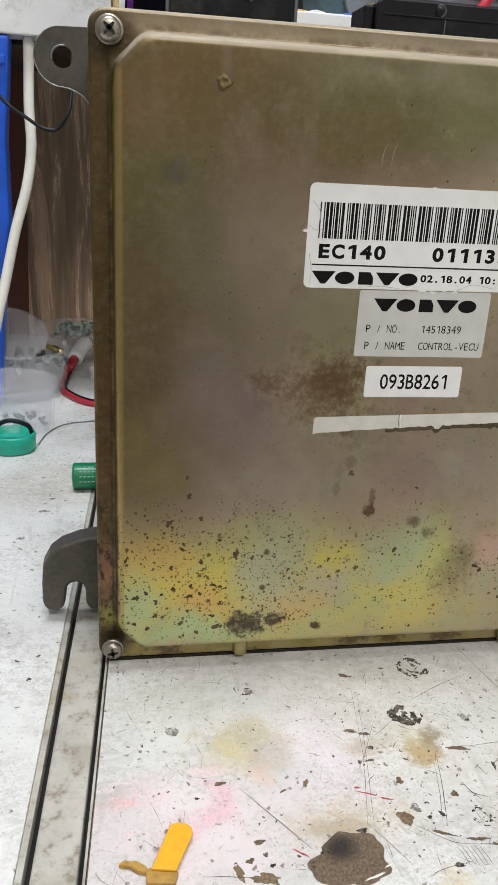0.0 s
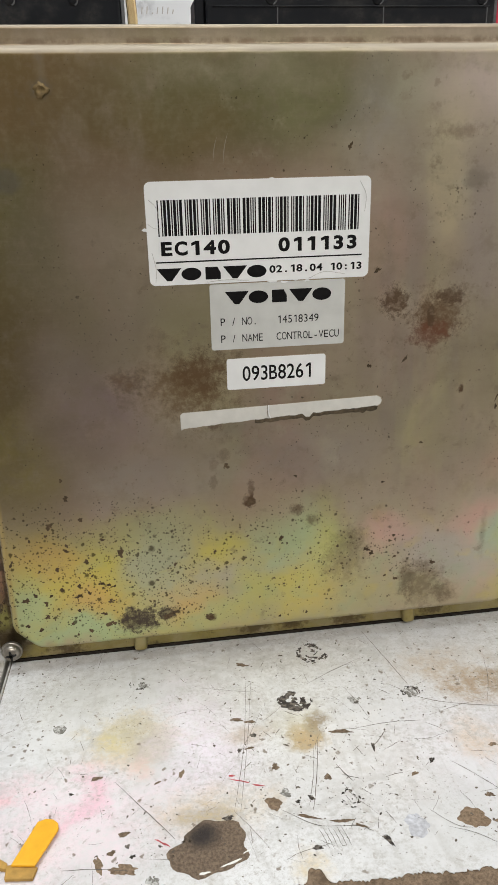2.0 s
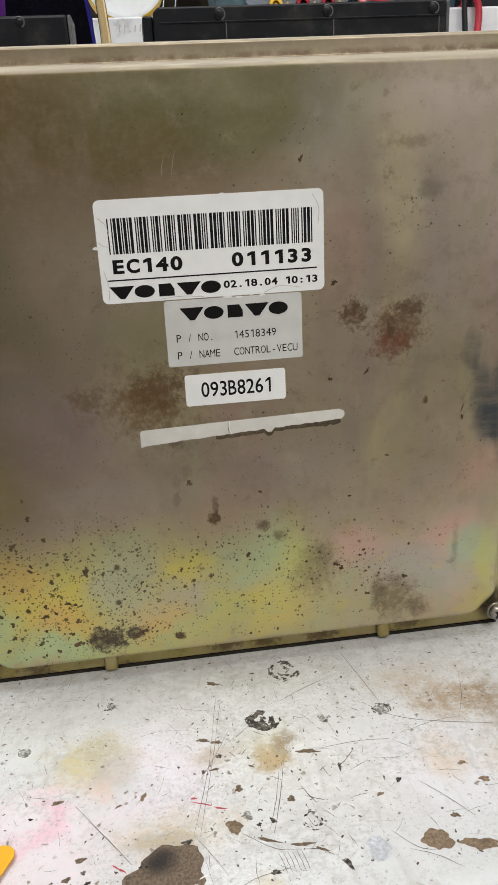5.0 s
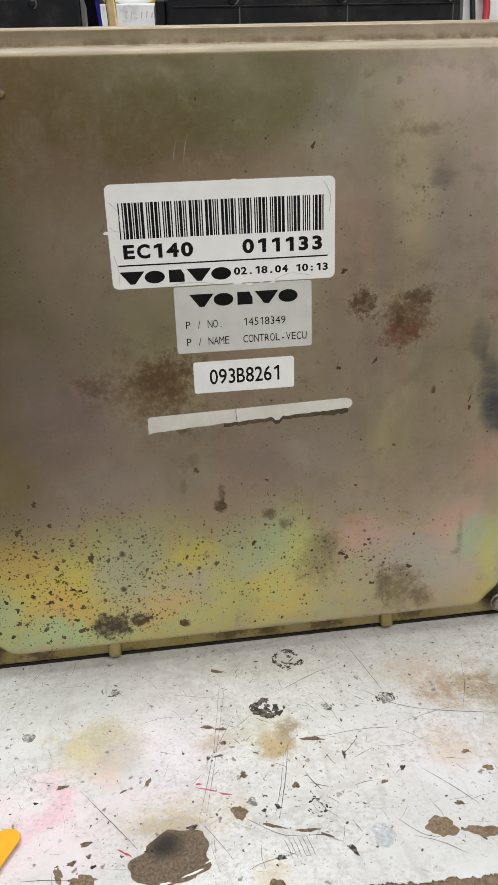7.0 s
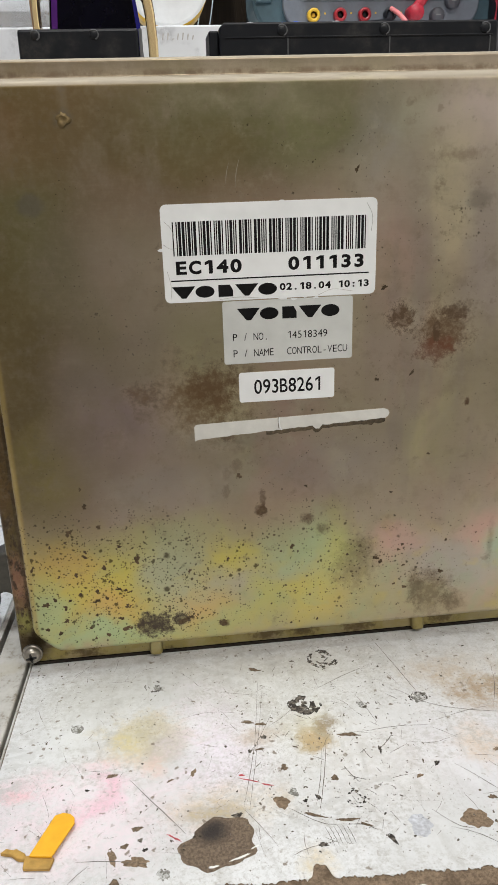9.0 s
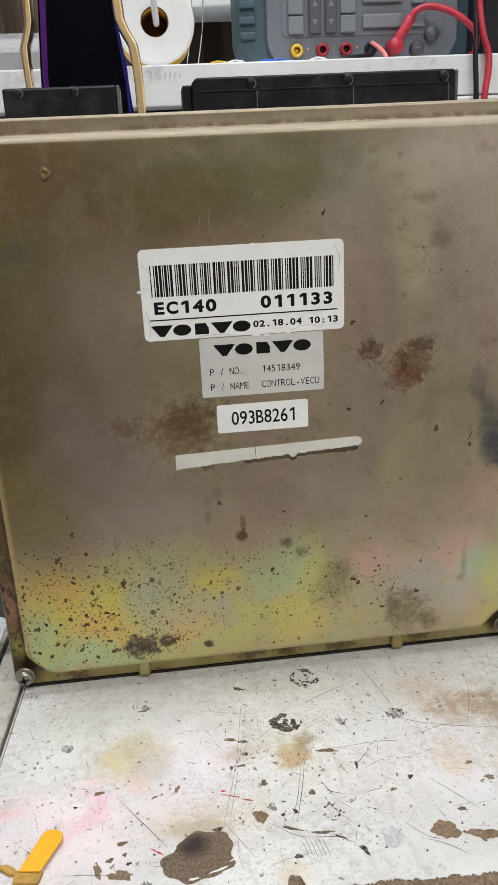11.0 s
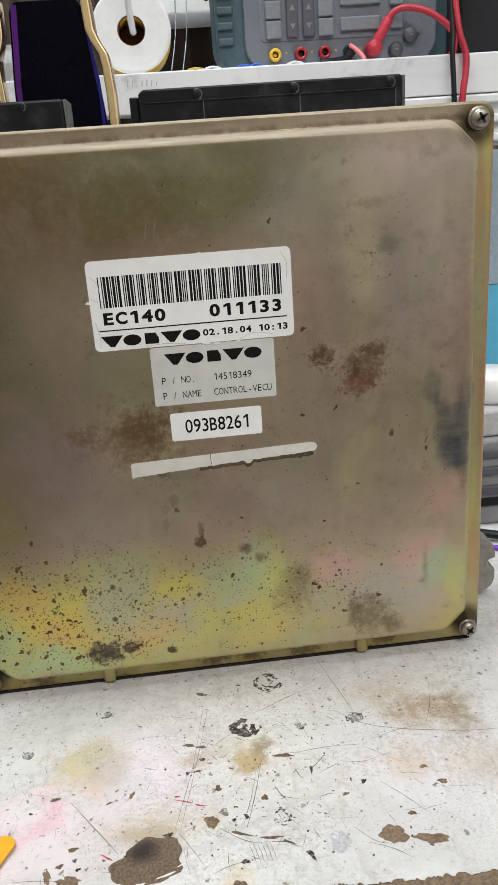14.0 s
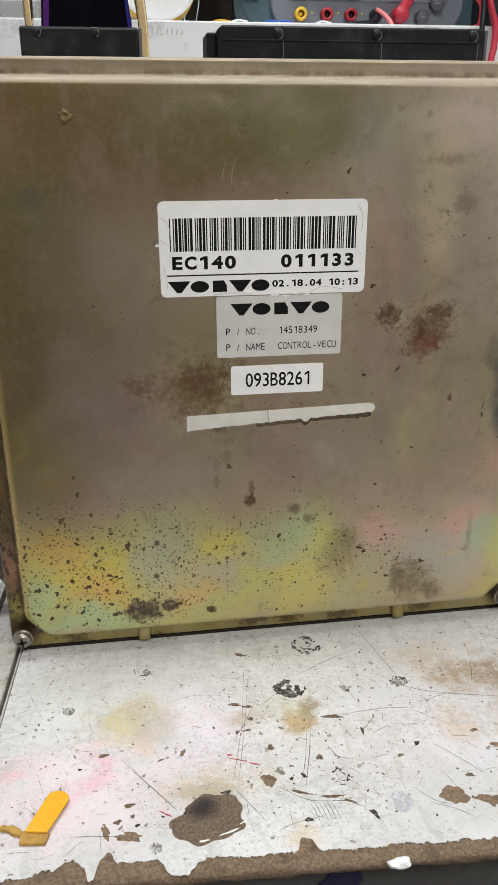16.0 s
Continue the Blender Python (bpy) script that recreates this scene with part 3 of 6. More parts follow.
    return g.done(col, rough, metal, nor, Specular_IOR_Level=g.math("MULTIPLY", g.math("SUBTRACT", 1.0, rusty), 0.5))


def bench_paint(name, low=(0.57, 0.565, 0.56), high=(0.69, 0.685, 0.685)):
    """Old white gloss paint with grime, dye and scorch stains."""
    g = Graph(name)
    co = g.co
    flat = g.vec("MULTIPLY", co, (1, 1, 0))
    big, mid, fine = g.noise(14, 4), g.noise(70, 5, 0.65), g.noise(480, 4, 0.7)
    col = g.mix(g.ramp(big, 0.35, 0.65), low, high)
    col = g.mix(g.ramp(mid, 0.56, 0.78, 0.0, 0.45), col, (0.50, 0.485, 0.455))
    rag = g.math("MULTIPLY", g.math("SUBTRACT", g.noise(85, 6, 0.75), 0.5), 3.0)
    sp = lambda c, r, e, a: g.spot(co, c, r, e, "z", a, rag)
    broken = g.ramp(g.noise(230, 6, 0.8), 0.34, 0.62, 0.35, 1.25)
    for c, r, e, a, k in (((46, 231), (17, 14), 0.5, 0.95, (0.56, 0.485, 0.34)), ((40, 230), (7, 6), 0.7, 0.6, (0.56, 0.49, 0.24)), ((55, 225), (8, 10), 0.6, 0.85, (0.42, 0.38, 0.31)), ((48, 238), (8, 5), 0.7, 0.6, (0.45, 0.41, 0.30)), ((51, 214), (4, 5), 0.8, 0.5, (0.66, 0.42, 0.30)),
                          ((19, 190), (4, 2), 0.8, 0.45, (0.74, 0.30, 0.43)), ((23, 193), (3.5, 2), 0.8, 0.55, (0.74, 0.30, 0.43)), ((27, 196), (3.5, 2), 0.8, 0.6, (0.74, 0.30, 0.43)), ((31, 199), (3.2, 2.4), 0.8, 0.65, (0.74, 0.30, 0.43)), ((34.5, 203), (2.6, 4), 0.8, 0.65, (0.74, 0.30, 0.43)), ((35, 210), (2.2, 4), 0.8, 0.5, (0.74, 0.30, 0.43)), ((30, 214), (4, 1.8), 0.8, 0.4, (0.74, 0.30, 0.43)), ((39, 199), (2, 4), 0.8, 0.35, (0.74, 0.30, 0.43)), ((33, 212), (12, 14), 0.9, 0.2, (0.80, 0.60, 0.66)), ((5, 213), (9, 6), 0.9, 0.42, (0.82, 0.52, 0.57)), ((0, 207), (5, 3), 0.7, 0.6, (0.80, 0.42, 0.45)),
                          ((75, 222), (16, 30), 0.9, 0.55, (0.76, 0.66, 0.76)), ((27, 200), (9, 3), 0.7, 0.35, (0.74, 0.36, 0.46)), ((35, 206), (5, 6), 0.8, 0.5, (0.74, 0.38, 0.47)), ((29, 218), (6, 3), 0.8, 0.35, (0.80, 0.50, 0.56)), ((185, 205), (30, 20), 0.9, 0.35, (0.74, 0.68, 0.76)), ((20, 190), (34, 18), 0.9, 0.4, (0.82, 0.60, 0.66)), ((46, 200), (30, 16), 0.9, 0.25, (0.74, 0.64, 0.69)),
                          ((114, 221), (6.5, 6.5), 0.5, 1.0, (0.40, 0.23, 0.03)), ((114, 221), (4, 4), 0.5, 1.0, (0.42, 0.22, 0.02)), ((119.5, 229), (5, 4.5), 0.4, 1.0, (0.17, 0.10, 0.04)), ((118, 226), (4, 4), 0.4, 1.0, (0.22, 0.13, 0.04)), ((112, 228), (9, 9), 0.9, 0.5, (0.50, 0.44, 0.25)), ((92, 226), (8, 4), 0.7, 0.55, (0.46, 0.31, 0.18)),
                          ((120, 215), (26, 20), 0.9, 0.35, (0.44, 0.41, 0.36)), ((95, 240), (18, 14), 0.9, 0.3, (0.46, 0.44, 0.40)), ((140, 195), (24, 14), 0.9, 0.3, (0.46, 0.43, 0.40)), ((20, 262), (20, 12), 0.9, 0.35, (0.44, 0.43, 0.41)), ((118, 268), (22, 9), 0.9, 0.4, (0.40, 0.38, 0.34)), ((190, 240), (15, 10), 0.7, 0.85, (0.34, 0.25, 0.165)), ((207, 236), (10, 16), 0.7, 0.9, (0.28, 0.205, 0.135)), ((180, 256), (16, 10), 0.9, 0.45, (0.42, 0.30, 0.17)), ((177, 209), (8, 10), 0.8, 0.5, (0.56, 0.40, 0.24)),
                          ((205, 205), (12, 12), 0.8, 0.5, (0.50, 0.41, 0.28)), ((73, 189), (9, 4), 0.7, 0.85, (0.20, 0.155, 0.115)), ((76, 192), (17, 8), 0.9, 0.65, (0.55, 0.45, 0.29)),
                          ((106, 276), (40, 8), 0.9, 0.4, (0.45, 0.42, 0.37)), ((-60, 470), (60, 22), 0.9, 0.5, (0.52, 0.45, 0.36)), ((-40, 500), (30, 14), 0.9, 0.4, (0.45, 0.38, 0.28)), ((104, 163), (5, 6), 0.7, 0.5, (0.60, 0.45, 0.2))):
        col = g.mix(g.math("MULTIPLY", sp(c, r, e, a), broken), col, k)
    grime = g.math("MULTIPLY", g.ramp(g.noise(26, 4, 0.6), 0.42, 0.66), g.ramp(g.noise(330, 5, 0.8), 0.44, 0.64, 0.0, 0.58))
    col = g.mix(grime, col, (0.36, 0.335, 0.30))
    # a greyer, noise-broken band before the unit's foot
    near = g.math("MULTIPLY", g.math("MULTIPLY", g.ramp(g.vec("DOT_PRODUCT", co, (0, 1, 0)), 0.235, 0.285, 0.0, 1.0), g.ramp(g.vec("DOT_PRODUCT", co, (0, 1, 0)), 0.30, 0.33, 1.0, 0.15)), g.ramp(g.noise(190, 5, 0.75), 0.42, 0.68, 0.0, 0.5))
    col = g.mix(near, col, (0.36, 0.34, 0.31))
    # small dirt specks
    wob = g.vec("ADD", flat, g.vec("MULTIPLY", g.noise(380, 2, colour=True), (0.004, 0.004, 0.0)))
    pick = g.vec("DOT_PRODUCT", g.cells(230, wob, "Color"), (1, 0, 0))
    sel = g.math("MULTIPLY", g.ramp(g.math("ADD", pick, g.math("MULTIPLY", g.noise(30, 3), 0.5)), 0.96, 1.02), g.ramp(g.cells(230, wob), 0.10, 0.24, 0.85, 0.0))
    col = g.mix(sel, col, (0.17, 0.13, 0.09))
    pick2 = g.vec("DOT_PRODUCT", g.cells(520, wob, "Color"), (0, 1, 0))
    sel2 = g.math("MULTIPLY", g.ramp(g.math("ADD", pick2, g.math("MULTIPLY", g.noise(42, 3), 0.5)), 0.86, 0.96), g.ramp(g.cells(520, wob), 0.12, 0.30, 0.4, 0.0))
    col = g.mix(sel2, col, (0.24, 0.20, 0.15))
    fuzz = g.math("MULTIPLY", g.ramp(g.noise(18, 3), 0.38, 0.60), g.ramp(g.noise(700, 6, 0.9), 0.47, 0.64, 0.0, 0.52))
    col = g.mix(fuzz, col, (0.30, 0.27, 0.235))
    smear = g.math("MULTIPLY", g.ramp(g.noise(20, 4, 0.6, g.vec("ADD", co, (0.6, 0.1, 0.0))), 0.48, 0.66), g.ramp(g.noise(150, 5, 0.75, stretch=(0.5, 1.0, 1.0), distort=1.2), 0.42, 0.62, 0.0, 0.5))
    col = g.mix(smear, col, (0.40, 0.39, 0.37))
    streak = g.noise(120, 3, 0.6, co, stretch=(1.0, 0.16, 1.0), distort=0.8)
    col = g.mix(g.ramp(streak, 0.58, 0.72, 0.0, 0.30), col, (0.36, 0.34, 0.31))
    nor = g.bump(mid, 0.22, 0.0006, g.bump(fine, 0.15, 0.0002))
    return g.done(col, g.ramp(mid, 0.3, 0.7, 0.30, 0.52), 0.0, nor)


def fibreboard(name, k=1.0):
    g = Graph(name)
    a, b = g.noise(900, 4, 0.7), g.noise(120, 4, 0.6)
    col = g.mix(g.ramp(a, 0.3, 0.7), (0.125 * k, 0.085 * k, 0.052 * k), (0.27 * k, 0.19 * k, 0.125 * k))
    col = g.mix(g.ramp(b, 0.5, 0.72, 0.0, 0.7), col, (0.085 * k, 0.055 * k, 0.032 * k))
    return g.done(col, 0.9, 0.0, g.bump(a, 0.8, 0.0012))


def wood_wall(name, k=1.0):
    g = Graph(name)
    v = g.vec("MULTIPLY", g.co, (1.0, 1.0, 0.09))
    n = g.noise(34, 5, 0.6, v, distort=1.6)
    w = g.noise(260, 4, 0.6, v)
    col = g.mix(g.ramp(n, 0.35, 0.66), (0.050 * k, 0.035 * k, 0.024 * k), (0.125 * k, 0.088 * k, 0.060 * k))
    col = g.mix(g.ramp(w, 0.5, 0.75, 0.0, 0.45), col, (0.035 * k, 0.025 * k, 0.018 * k))
    col = g.mix(g.ramp(g.math("ABSOLUTE", g.math("SUBTRACT", n, 0.52)), 0.0, 0.02, 0.5, 0.0), col, (0.19 * k, 0.14 * k, 0.10 * k))
    return g.done(col, 0.75, 0.0, g.bump(w, 0.15, 0.0003), Specular_IOR_Level=0.2)


def clear_plastic(name, tint=(0.93, 0.94, 0.95), rough=0.12, through_by=0.8):
    g = Graph(name)
    n = g.noise(90, 3)
    m = g.done(g.mix(n, tint, tuple(c * 0.94 for c in tint)), rough, 0.0, g.bump(n, 0.15, 0.0006), Specular_IOR_Level=0.5)
    out = [k for k in g.t.nodes if k.type == "OUTPUT_MATERIAL"][0]
    clear, both = g.t.nodes.new("ShaderNodeBsdfTransparent"), g.t.nodes.new("ShaderNodeMixShader")
    both.inputs[0].default_value = through_by
    glow, body = g.t.nodes.new("ShaderNodeBsdfTranslucent"), g.t.nodes.new("ShaderNodeMixShader")
    glow.inputs[0].default_value, body.inputs[0].default_value = (*tint, 1), 0.5
    g.t.links.new(g.b.outputs[0], body.inputs[1])
    g.t.links.new(glow.outputs[0], body.inputs[2])
    g.t.links.new(body.outputs[0], both.inputs[1])
    g.t.links.new(clear.outputs[0], both.inputs[2])
    g.t.links.new(both.outputs[0], out.inputs[0])
    return m


MAT_PLATE = zinc_plating("zinc_plating")
MAT_BENCH = bench_paint("bench_paint")
# whiter copy of the bench paint, making up for dim light there
MAT_SIDEBOARD_LIFTED = bench_paint("brightened_side_board_paint", (0.70, 0.70, 0.695), (0.80, 0.80, 0.795))
MAT_BOARD = fibreboard("fibreboard")
MAT_WOOD = wood_wall("dark_wood", 0.6)
# the wall's wood again, its colour raised to offset the shade below the shelf
MAT_WOOD_LIFTED = wood_wall("brightened_wood_grain", 5.6)
MAT_STEEL = plain("bare_steel", (0.30, 0.27, 0.23), 0.34, 0.85, 420, 0.35)
MAT_LUG = plain("grey_cast_steel", (0.085, 0.078, 0.064), 0.55, 0.35, 420, 0.32)
MAT_FOOT = plain("pale_cast_steel", (0.24, 0.225, 0.20), 0.55, 0.2, 420, 0.25)
MAT_DARK = plain("dark_recess", (0.012, 0.011, 0.010), 0.8)
MAT_BLACK = plain("black_plastic", (0.008, 0.009, 0.012), 0.42, 0.0, 600, 0.4, Specular_IOR_Level=0.3)


def grimy_batten(name):
    """Off-white paint gone grey, with brown and yellow stains and dirt along the grain."""
    g = Graph(name)
    a, b, c = g.noise(40, 5, 0.7), g.noise(160, 5, 0.75), g.noise(26, 4, 0.6, g.vec("ADD", g.co, (0.4, 0.2, 0.0)))
    col = g.mix(g.ramp(a, 0.35, 0.65), (0.50, 0.48, 0.445), (0.36, 0.335, 0.295))
    col = g.mix(g.ramp(c, 0.54, 0.70, 0.0, 0.5), col, (0.36, 0.30, 0.17))
    col = g.mix(g.ramp(b, 0.52, 0.70, 0.0, 0.75), col, (0.20, 0.155, 0.11))
    return g.done(col, g.ramp(b, 0.3, 0.7, 0.4, 0.7), 0.0, g.bump(b, 0.4, 0.0008))


def dusty_black(name):
    g = Graph(name)
    n = g.math("MULTIPLY", g.ramp(g.noise(45, 4, 0.65), 0.48, 0.70), g.ramp(g.noise(700, 4, 0.8), 0.35, 0.65, 0.3, 1.0))
    col = g.mix(n, (0.008, 0.009, 0.012), (0.040, 0.038, 0.036))
    return g.done(col, g.ramp(n, 0.0, 1.0, 0.32, 0.7), 0.0, g.bump(g.noise(300, 3), 0.08, 0.0003), Specular_IOR_Level=0.22)


# near-black for the strip that draws the unit's contact shadow
MAT_CONTACT = plain("contact_shade", (0.022, 0.018, 0.014), 0.9, 0.0, 500, 0.5, Specular_IOR_Level=0.1)
MAT_SOCKET = dusty_black("dusty_black_plastic")
MAT_CRUST = plain("brown_corrosion", (0.088, 0.060, 0.034), 0.85, 0.0, 900, 0.6, Specular_IOR_Level=0.15)
MAT_PITTED = plain("pitted_plating", (0.16, 0.11, 0.045), 0.55, 0.5, 700, 0.5)
MAT_BLACKEDGE = plain("grey_black_plastic", (0.09, 0.092, 0.098), 0.42, 0.0, 500, 0.25)
MAT_LABEL = plain("white_sticker", (0.80, 0.80, 0.79), 0.42, 0.0, 160, 0.05)
MAT_LABEL2 = plain("silver_sticker", (0.60, 0.60, 0.57), 0.40, 0.1, 160, 0.08)
MAT_LABEL3 = plain("torn_sticker", (0.66, 0.64, 0.59), 0.38, 0.0, 150, 0.14)
MAT_CREASE = plain("grimy_crease", (0.50, 0.48, 0.45), 0.6, 0.0, 800, 0.4)
MAT_INK = plain("black_ink", (0.008, 0.0075, 0.0075), 0.6, 0.0, 900, 0.3, Specular_IOR_Level=0.12)
MAT_GUM = plain("sticker_glue", (0.085, 0.064, 0.040), 0.8, 0.0, 900, 0.7, Specular_IOR_Level=0.2)
MAT_BATTEN = grimy_batten("grimy_batten")


def worn_laminate(name):
    """White laminate with grey hand marks and faint wiped streaks."""
    g = Graph(name)
    a, b = g.noise(22, 4, 0.65), g.noise(160, 5, 0.75)
    col = g.mix(g.ramp(g.noise(9, 3), 0.35, 0.65), (0.70, 0.70, 0.72), (0.80, 0.80, 0.81))
    col = g.mix(g.math("MULTIPLY", g.ramp(a, 0.52, 0.68), g.ramp(b, 0.40, 0.62, 0.1, 0.6)), col, (0.36, 0.35, 0.36))
    col = g.mix(g.ramp(g.noise(60, 3, 0.6, stretch=(0.12, 1.0, 1.0)), 0.55, 0.72, 0.0, 0.3), col, (0.58, 0.58, 0.61))
    return g.done(col, g.ramp(b, 0.3, 0.7, 0.35, 0.5), 0.0, g.bump(b, 0.1, 0.0002))


MAT_SHELF = worn_laminate("white_shelf")
MAT_WHITE = plain("white_plastic", (0.80, 0.80, 0.80), 0.4, 0.0, 200, 0.05)
MAT_CABLE = plain("white_cable", (0.74, 0.72, 0.66), 0.45, 0.0, 200, 0.08)
MAT_RED = plain("red_rubber", (0.44, 0.02, 0.04), 0.42, 0.0, 300, 0.2)
MAT_PINK = plain("pink_wire", (0.75, 0.22, 0.22), 0.45)
MAT_REDJACK = plain("red_jack", (0.33, 0.012, 0.02), 0.35)
MAT_YELLOW = plain("yellow_plastic", (0.72, 0.44, 0.03), 0.4, 0.0, 250, 0.12)
MAT_TAB = plain("orange_yellow_card", (0.80, 0.40, 0.015), 0.5, 0.0, 300, 0.08)
MAT_TABSIDE = plain("brown_card_edge", (0.38, 0.22, 0.05), 0.7, 0.0, 500, 0.3)
MAT_BLUE = plain("blue_plastic", (0.014, 0.10, 0.60), 0.35, 0.0, 60, 0.2)
MAT_SKY = plain("light_blue_plastic", (0.10, 0.42, 0.62), 0.4, 0.0, 90, 0.1)
MAT_GREY = plain("grey_casing", (0.135, 0.148, 0.175), 0.55, 0.0, 400, 0.08)
MAT_KEY = plain("light_grey_key", (0.175, 0.19, 0.21), 0.5, 0.0, 400, 0.08)
MAT_DARKKEY = plain("dark_grey_key", (0.075, 0.075, 0.088), 0.5, 0.0, 400, 0.1)
MAT_TEAL = plain("blue_grey_rubber", (0.045, 0.085, 0.105), 0.6, 0.0, 250, 0.2)
MAT_GREENBAT = plain("green_wrapper", (0.006, 0.20, 0.085), 0.28, 0.0, 200, 0.12)
MAT_TURQ = plain("turquoise_wrapper", (0.012, 0.42, 0.30), 0.4, 0.0, 200, 0.15)
MAT_PALEGREEN = plain("pale_green_card", (0.40, 0.50, 0.46), 0.6)
MAT_GOLD = plain("polished_brass", (0.95, 0.70, 0.38), 0.2, 1.0, 200, 0.12)
MAT_GLASS = plain("black_violet_glass", (0.0012, 0.0010, 0.004), 0.08, 0.0, 60, 0.5, Specular_IOR_Level=0.08)
MAT_VIOLET = plain("violet_sheen_paint", (0.075, 0.008, 0.16), 0.2, 0.3, 60, 0.4)
MAT_INDIGO = plain("indigo_sheen_paint", (0.010, 0.008, 0.24), 0.15, 0.2, 60, 0.3)
MAT_BRONZE = plain("brown_anodised_metal", (0.30, 0.19, 0.11), 0.35, 0.8, 200, 0.15)
MAT_FROST = clear_plastic("frosted_plastic", (0.97, 0.97, 0.98), 0.14, 0.78)
MAT_FOIL = plain("dull_grey_metal", (0.36, 0.40, 0.40), 0.35, 0.8, 500, 0.4)
MAT_BRASS = plain("brass_fitting", (0.55, 0.42, 0.18), 0.3, 0.9)
MAT_MID = plain("mid_grey_plastic", (0.20, 0.20, 0.205), 0.5, 0.0, 250, 0.15)
MAT_RAIL = plain("dark_grey_rail", (0.07, 0.068, 0.066), 0.5, 0.2, 200, 0.3)
MAT_NAVY = plain("navy_paint", (0.012, 0.012, 0.04), 0.4)
MAT_WALL = plain("grey_plaster", (0.36, 0.35, 0.34), 0.9, 0.0, 60, 0.1)
MAT_CEIL = plain("white_plaster", (0.68, 0.68, 0.67), 0.9, 0.0, 60, 0.06)
MAT_FLOOR = plain("grey_concrete", (0.11, 0.105, 0.10), 0.8, 0.0, 40, 0.2)
MAT_CORE = plain("brown_cardboard", (0.22, 0.075, 0.025), 0.7, 0.0, 200, 0.2)
MAT_CHIP = fibreboard("bared_board", 1.15)
MAT_FLAKED = fibreboard("dirty_bared_board", 0.8)
MAT_BENCHFLAKE = plain("lifted_white_paint", (0.70, 0.69, 0.66), 0.5, 0.0, 300, 0.12)


def scorched(name):
    """Bared board with a burnt hollow."""
    g = Graph(name)
    a, b = g.noise(900, 4, 0.7), g.noise(150, 4, 0.6)
    col = g.mix(g.ramp(a, 0.3, 0.7), (0.10, 0.068, 0.045), (0.22, 0.16, 0.11))
    rag = g.math("MULTIPLY", g.math("SUBTRACT", b, 0.5), 1.6)
    col = g.mix(g.spot(g.co, (70, 182), (6, 4), 0.8, "z", 0.88, rag), col, (0.018, 0.015, 0.016))
    return g.done(col, 0.9, 0.0, g.bump(a, 0.8, 0.0012))


def flake(name, dark, light):
    """Half-lifted paint: dark dirt and pale remains in one patch."""
    g = Graph(name)
    n = g.noise(520, 4, 0.75)
    m = g.noise(140, 3)
    col = g.mix(g.ramp(g.math("ADD", g.math("MULTIPLY", n, 0.7), g.math("MULTIPLY", m, 0.3)), 0.44, 0.60), dark, light)
    return g.done(col, 0.8, 0.0, g.bump(n, 0.6, 0.0008))


MAT_SCORCH = scorched("scorched_board")
MAT_PULP = flake("grey_flake", (0.16, 0.15, 0.13), (0.55, 0.54, 0.52))
MAT_SOOT = flake("black_flake", (0.022, 0.016, 0.012), (0.17, 0.145, 0.12))
MAT_FLECK = plain("dirt", (0.10, 0.08, 0.06), 0.8, 0.0, 300, 0.6)
MAT_SILVER = plain("silver_smear", (0.52, 0.53, 0.57), 0.45, 0.2, 700, 0.3)
MAT_SCRATCH = plain("grimy_scratch", (0.135, 0.115, 0.095), 0.8, 0.0, 500, 0.4)
MAT_SCUFF = plain("chalky_scuff", (0.33, 0.285, 0.21), 0.7, 0.2, 500, 0.2)
MAT_PENCIL = plain("faded_pencil", (0.50, 0.46, 0.42), 0.6)
MAT_DYE = plain("red_dye", (0.42, 0.06, 0.07), 0.5, 0.0, 500, 0.3)

# ---------------------------------------------------------------- the room round the bench
ROOM = (-440, 1150, -1900, 1000, -760, 1750)


def room():
    x0, x1, y0, y1, z0, z1 = ROOM
    tagged(part("floor", box(x0, x1, y0, y1, z0 - 60, z0), MAT_FLOOR), "worn grey concrete workshop floor", "floor", kind="structure")
    tagged(part("ceiling", box(x0, x1, y0, y1, z1, z1 + 60), MAT_CEIL), "plain white plastered ceiling", "ceiling", kind="structure")
    tagged(part("wall_north", box(x0, x1, y1, y1 + 60, z0, z1), MAT_WOOD), "dark brown wood-grained panel wall behind the bench", "wall", kind="structure")
    tagged(part("wall_south", box(x0, x1, y0 - 60, y0, z0, z1), MAT_WALL), "unseen plain grey wall that closes the room", "wall", kind="structure")
    # unseen side walls, set close so their tones shape the metal's reflections
    tagged(part("wall_west", box(x0 - 60, x0, y0 - 60, y1 + 60, z0, z1), MAT_WALL), "unseen plain grey wall that closes the room", "wall", kind="structure")
    tagged(part("wall_east", box(x1, x1 + 60, y0 - 60, y1 + 60, z0, z1), MAT_CEIL), "unseen plain white wall, set near to brighten reflections", "wall", kind="structure")


# ---------------------------------------------------------------- workbench
def front_edge(x):
    """The worn front edge of the board, which runs a little askew."""
    return 162.5 - 0.062 * (x - 55)


def skewed(bm):
    """The joints of the bench run three degrees askew."""
    for v in bm.verts:
        v.co.x += 0.05 * (v.co.y - 0.230)
    return bm


def drip(x, y, z):
    b = bmesh.new()
    bmesh.ops.create_icosphere(b, subdivisions=3, radius=1)
    for v in b.verts:
        k = 1 + 0.22 * noise.noise(v.co * 1.7)
        v.co = Vector((x + v.co.x * 4.4 * k, y + v.co.y * 2.3 * k, z + v.co.z * 2.0 * k)) * MM
    return b


